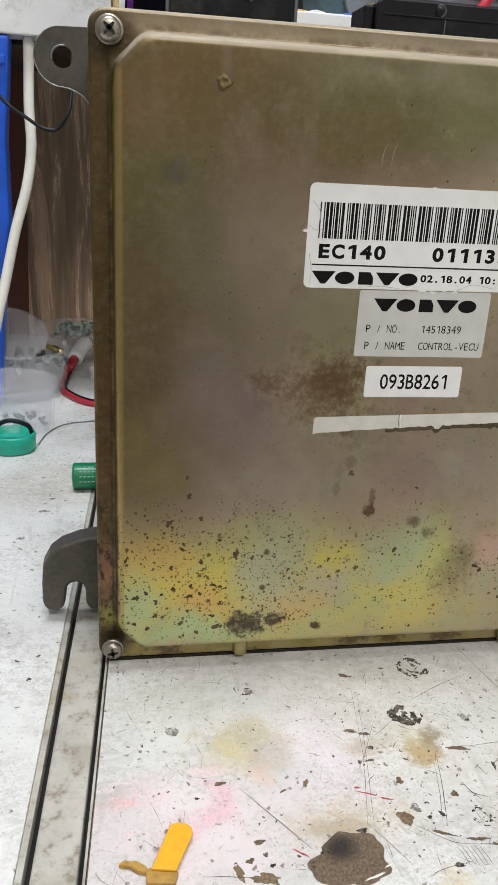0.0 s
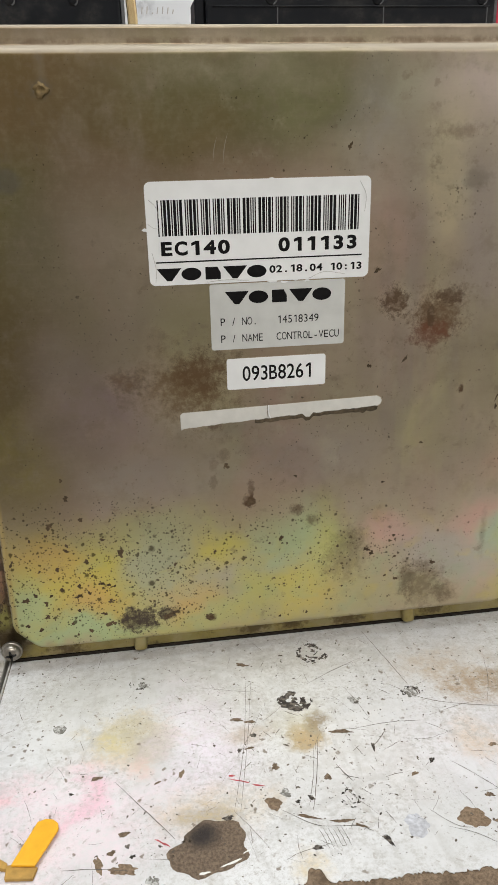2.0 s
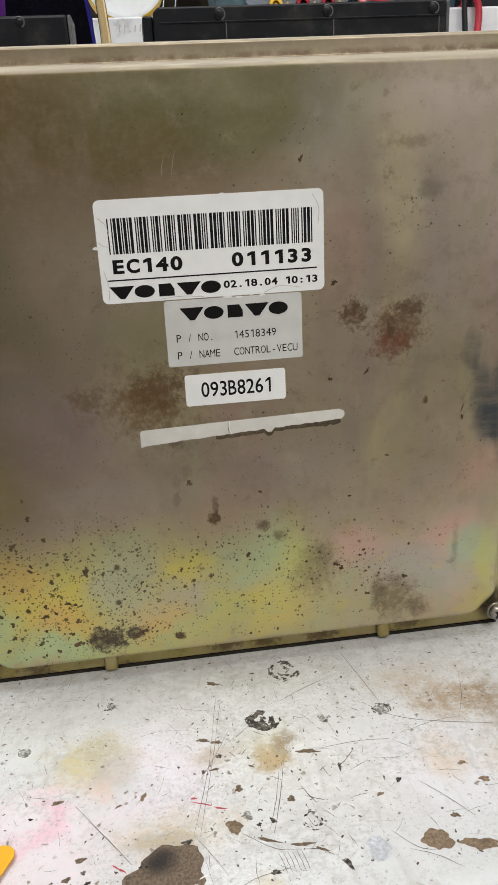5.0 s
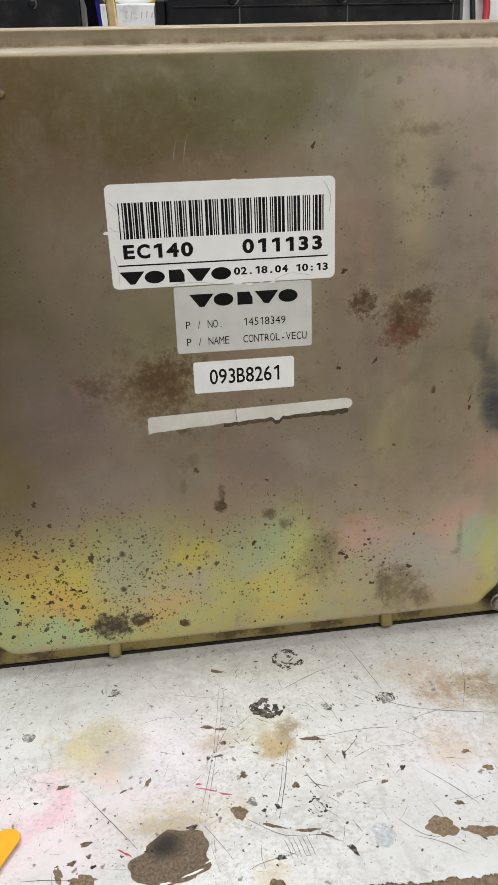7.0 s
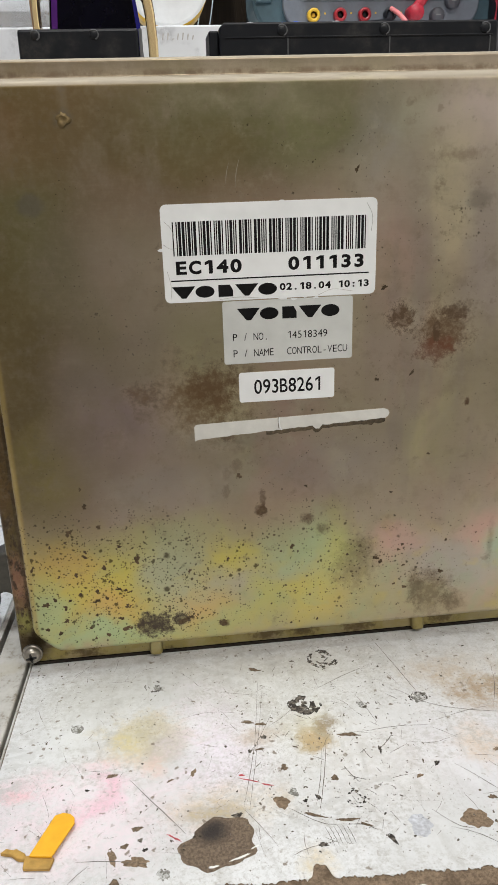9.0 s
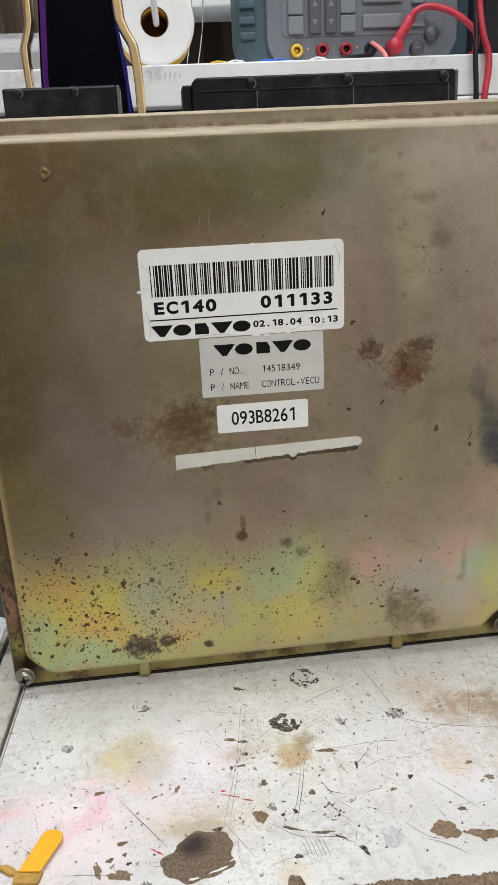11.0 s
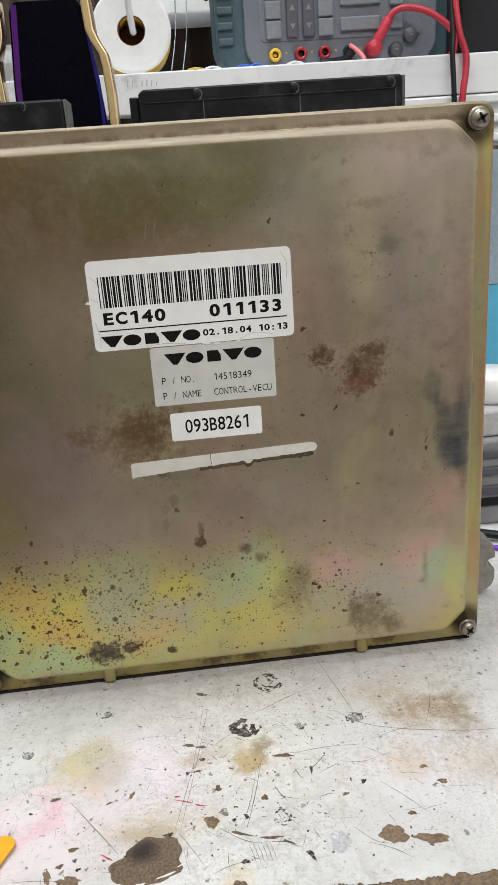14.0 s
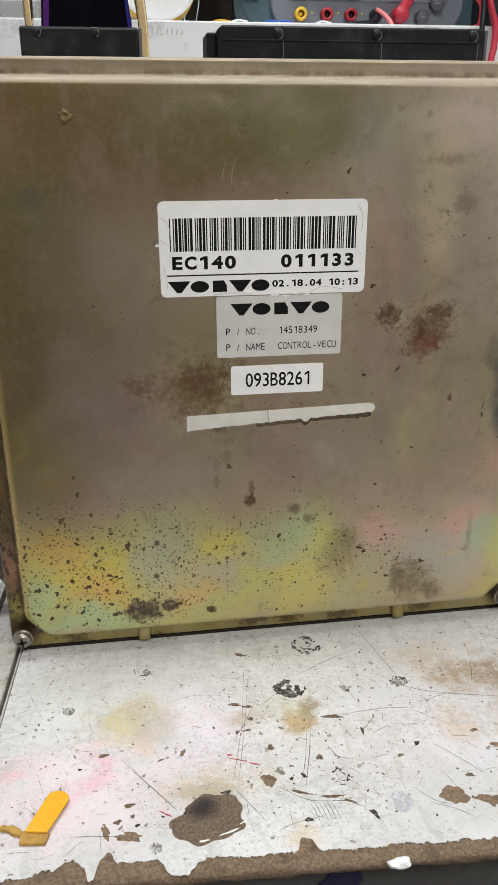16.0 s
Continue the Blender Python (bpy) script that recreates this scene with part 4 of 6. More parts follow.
def workbench():
    bench = thing("workbench", 200, 500, -760, "worn white-painted fibreboard workbench with chips, stains and scratches", "workbench")
    # main board: painted top with a broken front rim, bare core below
    rng = random.Random(5)
    rim = []
    for i in range(1300):
        x = -12.6 + i * 0.6
        n = sum(noise.noise(Vector((x * f, o, 0))) * k for f, o, k in ((0.045, 3.1, 1.2), (0.16, 7.7, 1.5), (0.5, 1.2, 1.5), (1.4, 4.2, 1.3), (3.1, 8.8, 0.8)))
        # bites out of the paint, and lobes of it that hang over the edge
        bite = 3.2 * math.exp(-((x - 24) / 3.6) ** 4) + 4.8 * math.exp(-((x - 36.5) / 2.6) ** 4) + 1.6 * math.exp(-((x - 45) / 8) ** 4) + 5.4 * math.exp(-((x - 104) / 2.8) ** 4)
        lobe = 4.8 * math.exp(-((x - 31.5) / 1.6) ** 4) + 5.2 * math.exp(-((x - 60.5) / 5.0) ** 4) + 2.4 * math.exp(-((x - 4) / 9) ** 4)
        rim.append((x, max(front_edge(x) - 6.9, front_edge(x) - 1.4 + 0.75 * n + bite - lobe)))
    rim = [p for p in rim if p[0] > -11.4]
    top = [(29.9, 998), (-11.5, rim[0][1])] + rim + [(773, 998)]
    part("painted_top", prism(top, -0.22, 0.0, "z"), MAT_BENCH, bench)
    b = bmesh.new()
    cols = []
    for i in range(131):
        x = -11.2 + i * 6
        col = []
        for k, (dy, z) in enumerate(((900, -0.3), (18, -0.3), (3, -0.5), (0.6, -1.4), (0, -3.0), (0.6, -5.0), (2.0, -7.0), (900, -7.0))):
            if dy == 900:
                y = 998
            else:
                y = front_edge(x) - 6.5 + dy + (noise.noise(Vector((x * 0.11, z * 0.3, 2))) * 1.3 + noise.noise(Vector((x * 0.5, z, 5))) * 0.6 if k > 1 else 0)
            col.append(b.verts.new(Vector((x + (41.5 * (1 - i / 130) if dy == 900 else 0), y, z)) * MM))
        cols.append(col)
    for p, q in zip(cols, cols[1:]):
        for k in range(7):
            b.faces.new((p[k], p[k + 1], q[k + 1], q[k]))
    part("board_core", b, MAT_BOARD, bench, "bare brown crumbling fibreboard edge", True)
    # batten in a grimy gap, and the second board
    part("batten", skewed(box(-25.9, -11.5, 120, 998, -12, -0.4, 0.9)), MAT_BATTEN, bench, "grimy grey-white batten between two boards")
    part("gap", skewed(box(-29.5, -8.0, 120, 998, -14, -6)), MAT_DARK, bench)
    part("side_board", skewed(box(-420, -30.6, 120, 998, -12, 0.0, 0.6)), MAT_SIDEBOARD_LIFTED, bench)
    # dark strip laid in the gap as the unit's contact shadow
    part("contact_shadow_strip", box(-5, 234, 287.6, 290.9, 0.06, 1.5, 0.2), MAT_CONTACT, bench, "dark strip imitating the contact shadow at the foot of the unit")
    part("edge_strip", skewed(box(-30.5, -28.2, 120, 998, -12, -0.5, 0.3)), MAT_BATTEN, bench)
    part("edge_strip", skewed(box(-9.9, -8.9, front_edge(-8) + 6, 998, -12, -0.7, 0.3)), MAT_BATTEN, bench)
    # rail under the front edge, and legs
    part("rail", box(-430, 790, 164, 196, -60, -7.6, 1.5), MAT_RAIL, bench, "dark grey rail below the board")
    for x in (-400, 720):
        for y in (180, 930):
            part("leg", box(x, x + 50, y, y + 50, -760, -60.2 if y < 500 else -14.2, 2), MAT_RAIL, bench)
    part("paint_drip", drip(134, 151.6, -2.6), MAT_WHITE, bench, "thick white paint drip on the edge")
    part("paint_blot", prism(ragged(118, -26, 9, 9, rng, 18, 0.3), 163.2, 163.9, "y"), MAT_NAVY, bench)

    # chipped and flaked places
    rng = random.Random(11)
    chips = [  # x, y, radius along x, along y, material, roughness of outline, turn
        (72.3, 176.6, 13.2, 10.2, MAT_SCORCH, 0.24, 0.1), (79.5, 187.6, 2.0, 1.4, MAT_SOOT, 0.5, 0.2), (78.6, 170.0, 4.6, 0.5, MAT_BENCHFLAKE, 0.5, 0.32), (69.5, 167.6, 2.6, 0.5, MAT_BENCHFLAKE, 0.5, 0.05), (84, 173.4, 1.8, 0.4, MAT_BENCHFLAKE, 0.5, 0.4), (162, 174, 6.2, 5.2, MAT_CHIP, 0.3, 0), (175, 170, 7, 3.0, MAT_CHIP, 0.4, -0.3), 
            (101, 195, 2.2, 2.4, MAT_PULP, 0.5, 0), (137.8, 238, 2.4, 3.2, MAT_PULP, 0.4, 0.2), (138.6, 236.6, 1.2, 1.0, MAT_SOOT, 0.5, 0),
        (96, 191, 3.2, 3.8, MAT_CHIP, 0.4, 0),    
         (142, 174, 5.0, 5.6, MAT_SILVER, 0.3, 0),    (94, 225, 1.4, 1.4, MAT_SOOT, 0.3, 0),
            
         (36, 176, 1.6, 4.0, MAT_CHIP, 0.45, 0.35), (44, 173, 6, 2.2, MAT_CHIP, 0.5, -0.25), (53, 167, 2.2, 3.0, MAT_PULP, 0.5, 0.3), (19, 241, 3.4, 3.0, MAT_PULP, 0.15, 0), 
        (52.4, 262, 2.6, 2.6, MAT_PULP, 0.5, 0),
         
         (163, 239, 4.4, 3.6, MAT_PULP, 0.45, 0.2),    
        (183, 205, 1.8, 1.2, MAT_CHIP, 0.5, 0), (188, 196, 2.4, 1.6, MAT_CHIP, 0.5, 0), (107, 171, 2.2, 1.0, MAT_SOOT, 0.5, 0), (149, 196, 2.0, 0.8, MAT_CHIP, 0.5, 0.2), (65, 210, 1.2, 2.2, MAT_CHIP, 0.5, -0.4), (-46, 440, 4, 2.2, MAT_PULP, 0.4, 0), (-56, 405, 3, 1.8, MAT_PULP, 0.5, 0.4), (-70, 360, 3.5, 1.6, MAT_PULP, 0.5, 0.2),
    ]
    # burnt rings: dark slivers along a broken rim, crumbs and pale cracked paint within
    for cx, cy, rx, ry, n, thick, gap in ((115, 241.6, 6.6, 5.4, 46, 1.15, 1.1), (127.6, 271.5, 6.8, 7.0, 36, 0.7, 9.0), (50.2, 263.4, 4.0, 4.2, 13, 0.42, 9.0), (162.6, 239, 4.2, 3.4, 18, 0.4, 9.0), (123, 189, 3.6, 4.2, 22, 0.34, 9.0)):
        for k in range(n):
            a = rng.uniform(0.0, 6.28)
            if abs(a - 5.2) > gap and thick > 0.9:
                a = rng.uniform(1.6, 4.6)
            d = rng.gauss(0.95, 0.09) if k % 4 else rng.uniform(0.2, 0.9)
            q = 0.8 + 0.2 * abs(math.cos(2 * a))
            chips.append((cx + rx * d * q * math.cos(a), cy + ry * d * q * math.sin(a), thick * rng.uniform(1.0, 2.6), thick * rng.uniform(0.5, 1.2), MAT_SOOT, 0.8, a + 1.57 + rng.uniform(-0.5, 0.5)))
    # smaller flakes of bared board with dark rims
    for x, y, rx, ry, turn in ((88.6, 234.6, 3.0, 1.1, -0.1), (93.8, 232.6, 2.4, 1.0, -0.2), (87.6, 218, 1.1, 1.0, 0), (91.5, 218.5, 2.6, 0.5, 0.2), (95.5, 268.4, 3.2, 1.2, -0.3), (128, 221.3, 4.8, 1.2, -0.25), (99.5, 207.6, 1.8, 1.7, 0.2), (117.4, 199.6, 1.9, 1.4, 0), (138.1, 211.4, 0.9, 2.1, -0.15), (157.4, 201.2, 0.9, 1.9, -0.5), (34.2, 212.9, 2.4, 1.1, 0.35),
                           (44.1, 186.7, 2.2, 1.2, 0.4), (40, 179.9, 1.9, 1.0, 0.1), (45.3, 181.7, 1.2, 0.8, 0), (46.9, 177.5, 1.1, 0.8, 0), (56.2, 207.3, 1.4, 0.6, 0.5), (106.5, 183.6, 4.4, 0.7, -0.35), (117.6, 180, 3.8, 0.9, -0.1), (123.6, 177, 3.0, 0.5, -0.45), (130.8, 170, 0.9, 3.6, 0.35), (171.5, 182.4, 1.8, 1.2, -0.5), (25.5, 207, 1.0, 0.6, 0), (104.5, 190.5, 1.0, 0.8, 0), (109.4, 191.5, 1.1, 1.3, 0.6)):
        chips.append((x, y, rx, ry, MAT_SOOT if rx < 1.3 else MAT_FLAKED, 0.6, turn))
    for i, (x, y, rx, ry, mat, rough, turn) in enumerate(chips):
        part("paint_chip", prism(ragged(x, y, rx * (0.8 if rx < 9 else 1), ry * (0.8 if rx < 9 else 1), rng, 44 if rx > 4 else 26, rough * (0.75 if mat in (MAT_SOOT, MAT_PULP) else 0.7), turn), 0.02, 0.05 + 0.0005 * i, "z"), mat, bench)
    # the many smaller flecks
    b = bmesh.new()
    for i in range(300):
        x, y = rng.uniform(-5, 330), rng.uniform(168, 330)
        if rng.random() > 0.35 + 0.65 * abs(noise.noise(Vector((x * 0.03, y * 0.03, 4)))) * 2:
            continue
        r = 0.15 + 0.38 * rng.random() ** 3
        b = prism(ragged(x, y, r * rng.uniform(0.8, 2.2), r, rng, 8, 0.5, rng.uniform(0, 3.1)), 0.015, 0.06, "z", bm=b)
    for i in range(60):
        x, y = rng.uniform(-110, -33), rng.uniform(180, 480)
        r = 0.22 + 0.9 * rng.random() ** 3
        b = prism(ragged(x, y, r * rng.uniform(0.8, 2.2), r, rng, 8, 0.5, rng.uniform(0, 3.1)), 0.015, 0.06, "z", bm=b)
    def crumb(x, y, r):
        a0, st = rng.uniform(0, 6), rng.uniform(0.7, 2.4)
        c, d = math.cos(a0), math.sin(a0)
        pts = [(r * st * rng.uniform(0.6, 1.2) * math.cos(k * 1.05), r * rng.uniform(0.6, 1.2) * math.sin(k * 1.05)) for k in range(6)]
        b.faces.new([b.verts.new(Vector((x + u * c - v * d, y + u * d + v * c, 0.05)) * MM) for u, v in pts])

    for i in range(3600):
        x, y = rng.uniform(-4, 320), rng.uniform(164, 300)
        if noise.noise(Vector((x * 0.035, y * 0.035, 8))) + 0.5 * noise.noise(Vector((x * 0.12, y * 0.12, 3))) + 0.12 * (y > 255) > rng.uniform(-0.25, 0.75):
            crumb(x, y, 0.08 + 0.36 * rng.random() ** 4)
    for i in range(420):
        x, y = rng.gauss(120, 28), rng.gauss(222, 36)
        if 163 < y < 284:
            crumb(x, y, 0.10 + 0.38 * rng.random() ** 4)
    for i in range(240):
        crumb(rng.uniform(-120, -34), rng.uniform(170, 640), 0.12 + 0.6 * rng.random() ** 4)
    tagged(part("dirt", b, MAT_FLECK, bench), kind="stuff")
    # scratches: long ones by place, short ones by chance
    lines = [((41, 210), (51, 196), (61, 182), 0.42), ((96, 259), (90, 222), (82, 190), 0.25), ((98, 258), (91, 221), (84, 189), 0.2), ((121, 251), (134, 258), (148, 264), 0.3), ((154, 285), (159, 262), (163, 243), 0.34),
             ((154, 246), (170, 232), (205, 222), 0.36), ((205, 222), (225, 221), (255, 224), 0.34), ((133, 222), (147, 223), (161, 222), 0.3), ((165, 224), (180, 228), (190, 229), 0.22), ((118, 218), (114, 202), (109, 186), 0.4), ((116, 216), (112, 200), (108, 188), 0.25),
             ((202, 256), (198, 242), (192, 229), 0.25), ((122, 205), (124, 200), (126, 196), 0.4), ((138, 196), (142, 197), (145, 197), 0.35), ((24, 176), (36, 174.5), (47, 172), 0.3), ((76, 256), (90, 252), (98, 250), 0.22), ((128, 243), (131, 240), (134, 234), 0.2), ((136, 246), (139, 236), (141, 226), 0.2),
             ((98, 188), (108, 180), (117, 178), 0.3), ((117, 178), (123, 177), (127, 174), 0.5), ((164, 200), (172, 190), (178, 181), 0.25), ((152, 172), (160, 168), (166, 163), 0.25), ((148, 180), (155, 172), (160, 170), 0.25), ((96, 168), (101, 170), (112, 172), 0.25), ((100, 240), (94, 228), (86, 214), 0.2), ((96, 230), (104, 236), (108, 240), 0.22), ((82, 190), (88, 180), (92, 172), 0.25), ((150, 214), (160, 212), (172, 215), 0.18), ((60, 240), (72, 243), (84, 241), 0.16)]
    for k in range(6):
        lines.append(((109 + k * 1.5, 178), (110 + k * 1.5, 174), (110.6 + k * 1.5, 170), 0.26))
    long_ones = len(lines)
    for k in range(620):
        x, y, a, s = rng.uniform(-5, 320), rng.uniform(166, 300), rng.uniform(0, 3.14), 0.5 + 5.5 * rng.random() ** 3.5
        bend = rng.uniform(-0.12, 0.12) * s
        lines.append(((x, y), (x + s * math.cos(a) - bend * math.sin(a), y + s * math.sin(a) + bend * math.cos(a)), (x + 2 * s * math.cos(a), y + 2 * s * math.sin(a)), rng.uniform(0.09, 0.24)))
    # a busy, knocked-about patch in the middle of the board
    for k in range(110):
        x, y, a, s = rng.gauss(122, 26), rng.gauss(205, 32), rng.choice((0.5, 2.2, 2.5, 1.5)) + rng.uniform(-0.5, 0.5), 0.3 + 3.2 * rng.random() ** 3
        if 163 < y < 282:
            lines.append(((x, y), (x + s * math.cos(a), y + s * math.sin(a) + rng.uniform(-0.2, 0.2)), (x + 2 * s * math.cos(a), y + 2 * s * math.sin(a)), rng.uniform(0.12, 0.42)))
    for k in range(14):
        x, y, a, s = rng.uniform(-110, -34), rng.uniform(190, 470), rng.uniform(0, 3.14), 2 + 9 * rng.random() ** 2
        lines.append(((x, y), (x + s * math.cos(a) + 0.3, y + s * math.sin(a)), (x + 2 * s * math.cos(a), y + 2 * s * math.sin(a)), rng.uniform(0.1, 0.22)))
    rest = bmesh.new()
    for n, (p, q, r, w) in enumerate(lines):
        b = bmesh.new() if n < long_ones else rest
        path = smooth_path([(*p, 0), (*q, 0), (*r, 0)], 5)
        left, right = [], []
        for i, c in enumerate(path):
            d = (path[min(i + 1, len(path) - 1)] - path[max(i - 1, 0)]).normalized()
            k = 0.42 * w * (0.25 + 0.75 * math.sin(math.pi * (i + 0.4) / len(path))) * rng.uniform(0.6, 1.2)
            s = Vector((-d.y, d.x, 0)) * k
            j = Vector((rng.uniform(-0.1, 0.1), rng.uniform(-0.1, 0.1), 0))
            left.append(b.verts.new((c + s + j + Vector((0, 0, 0.13))) * MM))
            right.append(b.verts.new((c - s + j + Vector((0, 0, 0.13))) * MM))
        for i in range(len(path) - 1):
            b.faces.new((left[i], right[i], right[i + 1], left[i + 1]))
        if n < long_ones:
            part("scratch", b, MAT_SCRATCH, bench)
    tagged(part("scratching", rest, MAT_SCRATCH, bench), kind="stuff")
    for x, y, rx, ry, tn in ((57, 181, 2.6, 0.35, -0.7), (86, 203, 3.0, 0.3, -0.4), (92, 200, 2.4, 0.3, -0.3), (83, 206, 1.2, 0.4, 0)):
        part("dye_streak", prism(ragged(x, y, rx, ry, rng, 14, 0.5, tn), 0.03, 0.12, "z"), MAT_DYE, bench, "dried red dye streak")
    return bench


# ---------------------------------------------------------------- control unit
FL = (-9.6, 238, 1.9, 253.0)     # flange outline
EM = (-2.2, 230.2, 9.9, 246.6)  # raised panel outline


def ring_flange(inset, r):
    return rounded(FL[0] + inset, FL[1] - inset, FL[2] + inset, FL[3] - inset, max(r - inset, 0.5), 7)


def ring_panel(inset, cut=10.5):
    """Octagon: the four corners are cut to make room for the screws; each cut is eight points."""
    x0, x1, z0, z1 = EM[0] + inset, EM[1] - inset, EM[2] + inset, EM[3] - inset
    c = cut - inset * 0.4
    out = []
    for cx, cz, sx, sz in ((x1, z1, 1, 1), (x0, z1, -1, 1), (x0, z0, -1, -1), (x1, z0, 1, -1)):
        a, b = Vector((cx, cz - sz * c)), Vector((cx - sx * c, cz))
        before, after = Vector((cx, cz - sz * (c + 3))), Vector((cx - sx * (c + 3), cz))
        pts = []
        for k in range(4):
            t = k / 3
            pts.append((1 - t) ** 2 * before + 2 * t * (1 - t) * a + t * t * (a + (b - a) * 0.25))
        for k in range(4):
            t = k / 3
            pts.append((1 - t) ** 2 * (a + (b - a) * 0.75) + 2 * t * (1 - t) * b + t * t * after)
        if sx * sz < 0:
            pts = pts[::-1]
        out += [(p.x, p.y) for p in pts]
    return out


def pan_screw(parent, x, z, y, turn):
    s = part("screw", lathe([(0, -2.5), (1.8, -2.4), (3.0, -1.9), (3.7, -0.9), (3.9, 0.0), (3.9, 0.6)], (x, y, z), "y", 28), MAT_STEEL, parent, "steel pan-head cross-slot screw", True)
    part("washer", lathe([(3.0, -0.1), (4.2, -0.1), (4.6, 0.3), (4.6, 1.4), (3.0, 1.4)], (x, y + 0.6, z), "y", 28, closed=True), MAT_STEEL, s, "", True)
    b = None
    for a in (turn, turn + 90):
        c, d = math.cos(radians(a)), math.sin(radians(a))
        pts = [(x + u * c - v * d, z + u * d + v * c) for u, v in ((-2.3, -0.3), (-0.7, -0.65), (0.7, -0.65), (2.3, -0.3), (2.3, 0.3), (0.7, 0.65), (-0.7, 0.65), (-2.3, 0.3))]
        b = prism(pts, y - 2.72, y - 1.7, "y", bm=b)
    part("cross_slot", b, MAT_DARK, s)


def peg(parent, x, z, r):
    """A locking peg: a low round boss with a pale arc on its rim."""
    p = part("peg", lathe([(0, -0.5), (r * 0.8, -0.5), (r, -0.2), (r, 1.0)], (x, 312, z), "y", 20), MAT_SOCKET, parent, "", True)
    arc = [(x + r * math.cos(radians(a)), 311.6, z + r * math.sin(radians(a))) for a in range(-70, 131, 25)]
    part("rim", tube(arc, 0.28, 8, 3), MAT_BLACKEDGE, p, "", True)


def control_unit():
    unit = thing("control_unit", 114, 310, 0, "yellow zinc-plated steel control unit, rust-speckled, standing on the bench", "control unit")
    # pressed lid: flange and raised panel in one sheet
    b = bmesh.new()
    rings = []
    for pts, y in ((ring_flange(0.2, 6), 291.0), (ring_flange(0, 6), 290.6), (ring_flange(0, 6), 288.0), (ring_flange(0.35, 6), 287.4), (ring_flange(0.9, 6), 287.05), (ring_flange(1.3, 6), 287.0),
                   (ring_panel(-0.6), 287.0), (ring_panel(-0.2), 286.85), (ring_panel(0.1), 286.3), (ring_panel(0.5), 284.2), (ring_panel(0.75), 282.4), (ring_panel(1.05), 281.3), (ring_panel(1.55), 280.6), (ring_panel(2.2), 280.22), (ring_panel(3.0), 280.04), (ring_panel(3.6), 280.0), (ring_panel(4.4), 280.0)):
        rings.append([b.verts.new(Vector((p, y, q)) * MM) for p, q in pts])
    n = len(rings[0])
    for lo, hi in zip(rings, rings[1:]):
        for k in range(n):
            b.faces.new((lo[k], lo[(k + 1) % n], hi[(k + 1) % n], hi[k]))
    b.faces.new(rings[-1])
    b.faces.new(rings[0][::-1])
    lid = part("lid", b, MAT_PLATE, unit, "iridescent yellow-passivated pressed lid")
    for p in lid.data.polygons:
        p.use_smooth = len(p.vertices) == 4
    # two pressed nubs and the folded lip along the bottom
    for x in (52, 177.5):
        nub = box(x - 3.0, x + 3.0, 283.4, 288, 1.6, 11.4, 2.0, 4)
        for v in nub.verts:
            v.co.y += max(0.0, v.co.z - 0.004) * 0.18
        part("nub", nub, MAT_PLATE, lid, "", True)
    pit = lathe([(0, -0.05), (0.8, -0.25), (1.4, -0.6), (2.0, -0.45), (2.6, 0.1)], (35, 280, 233), "y", 20)
    for v in pit.verts:
        k = 1 + 0.9 * noise.noise(v.co * 620)
        v.co.x, v.co.z = 0.035 + (v.co.x - 0.035) * k, 0.233 + (v.co.z - 0.233) * k
    part("dimple", pit, MAT_PITTED, lid, "small rough weld pit", True)
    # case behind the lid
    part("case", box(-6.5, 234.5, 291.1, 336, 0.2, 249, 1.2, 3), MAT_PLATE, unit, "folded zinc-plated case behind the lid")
    for x, z, t in ((-2.6, 246.2, 48), (-3.6, 9.8, 8), (230.5, 246.4, 30), (231, 10, 50)):
        pan_screw(unit, x, z, 283.9 if z > 100 else 281.5, t)
    # mounting ears
    arc = [(-20.5 + 10.4 * math.cos(radians(a)), 241.2 + 10.4 * math.sin(radians(a))) for a in range(100, 261, 16)]
    ear = [(0, 252)] + arc + [(-18, 230.4), (-13, 228), (-10, 224), (0, 221)]
    hole = [(-20.5 + 3.9 * math.cos(radians(a)), 241.2 + 3.9 * math.sin(radians(a))) for a in range(0, 360, 15)]
    part("mounting_ear", plate_with_hole(ear, hole, 330, 334), MAT_LUG, unit, "grey steel mounting ear with a round hole")
    part("hole_rim", tube([(-20.5 + 4.0 * math.cos(radians(a)), 329.9, 241.2 + 4.0 * math.sin(radians(a))) for a in range(75, 196, 12)], 0.28, 6, 2), MAT_FOIL, unit, "thin pale rim along part of the hole", True)
    part("pale_edge", tube([(p, 329.9, q) for p, q in ear[1:-1]], 0.22, 6, 2), MAT_FOIL, unit, "thin pale edge of the mounting ear", True)
    hook = [(0, 46), (-11, 44), (-19, 42.6), (-27, 39.5), (-32, 35.5), (-35.3, 29), (-36, 20), (-36, 9.5), (-34.2, 6.6), (-30, 5.4), (-26.6, 7.2), (-25.6, 11), (-25.4, 16), (-24.2, 19.4), (-20.8, 20.8), (-17.6, 19.4), (-16.4, 16), (-16.2, 9), (-14.5, 5.6), (0, 5)]
    part("mounting_hook", prism(hook, 320, 332, "y", 1.6, 3), MAT_LUG, unit, "grey steel open mounting hook")
    foot = [(228, 41), (252, 39), (257, 36.5), (260, 32.5), (261.5, 28), (261.5, 24.5), (257.5, 23.5), (257.5, 19.5), (261.5, 18.5), (261.5, 12), (260, 7.6), (256.5, 5.2), (250, 4.6), (228, 4.6)]
    part("mounting_hook", prism(foot, 322, 332, "y", 1.4, 3), MAT_FOOT, unit, "pale grey steel mounting hook with a slot")
    # connector housings on the top of the case
    left = part("connector", box(18.0, 63.4, 312, 333, 248.9, 265.8, 1.0), MAT_SOCKET, unit, "black plastic plug socket")
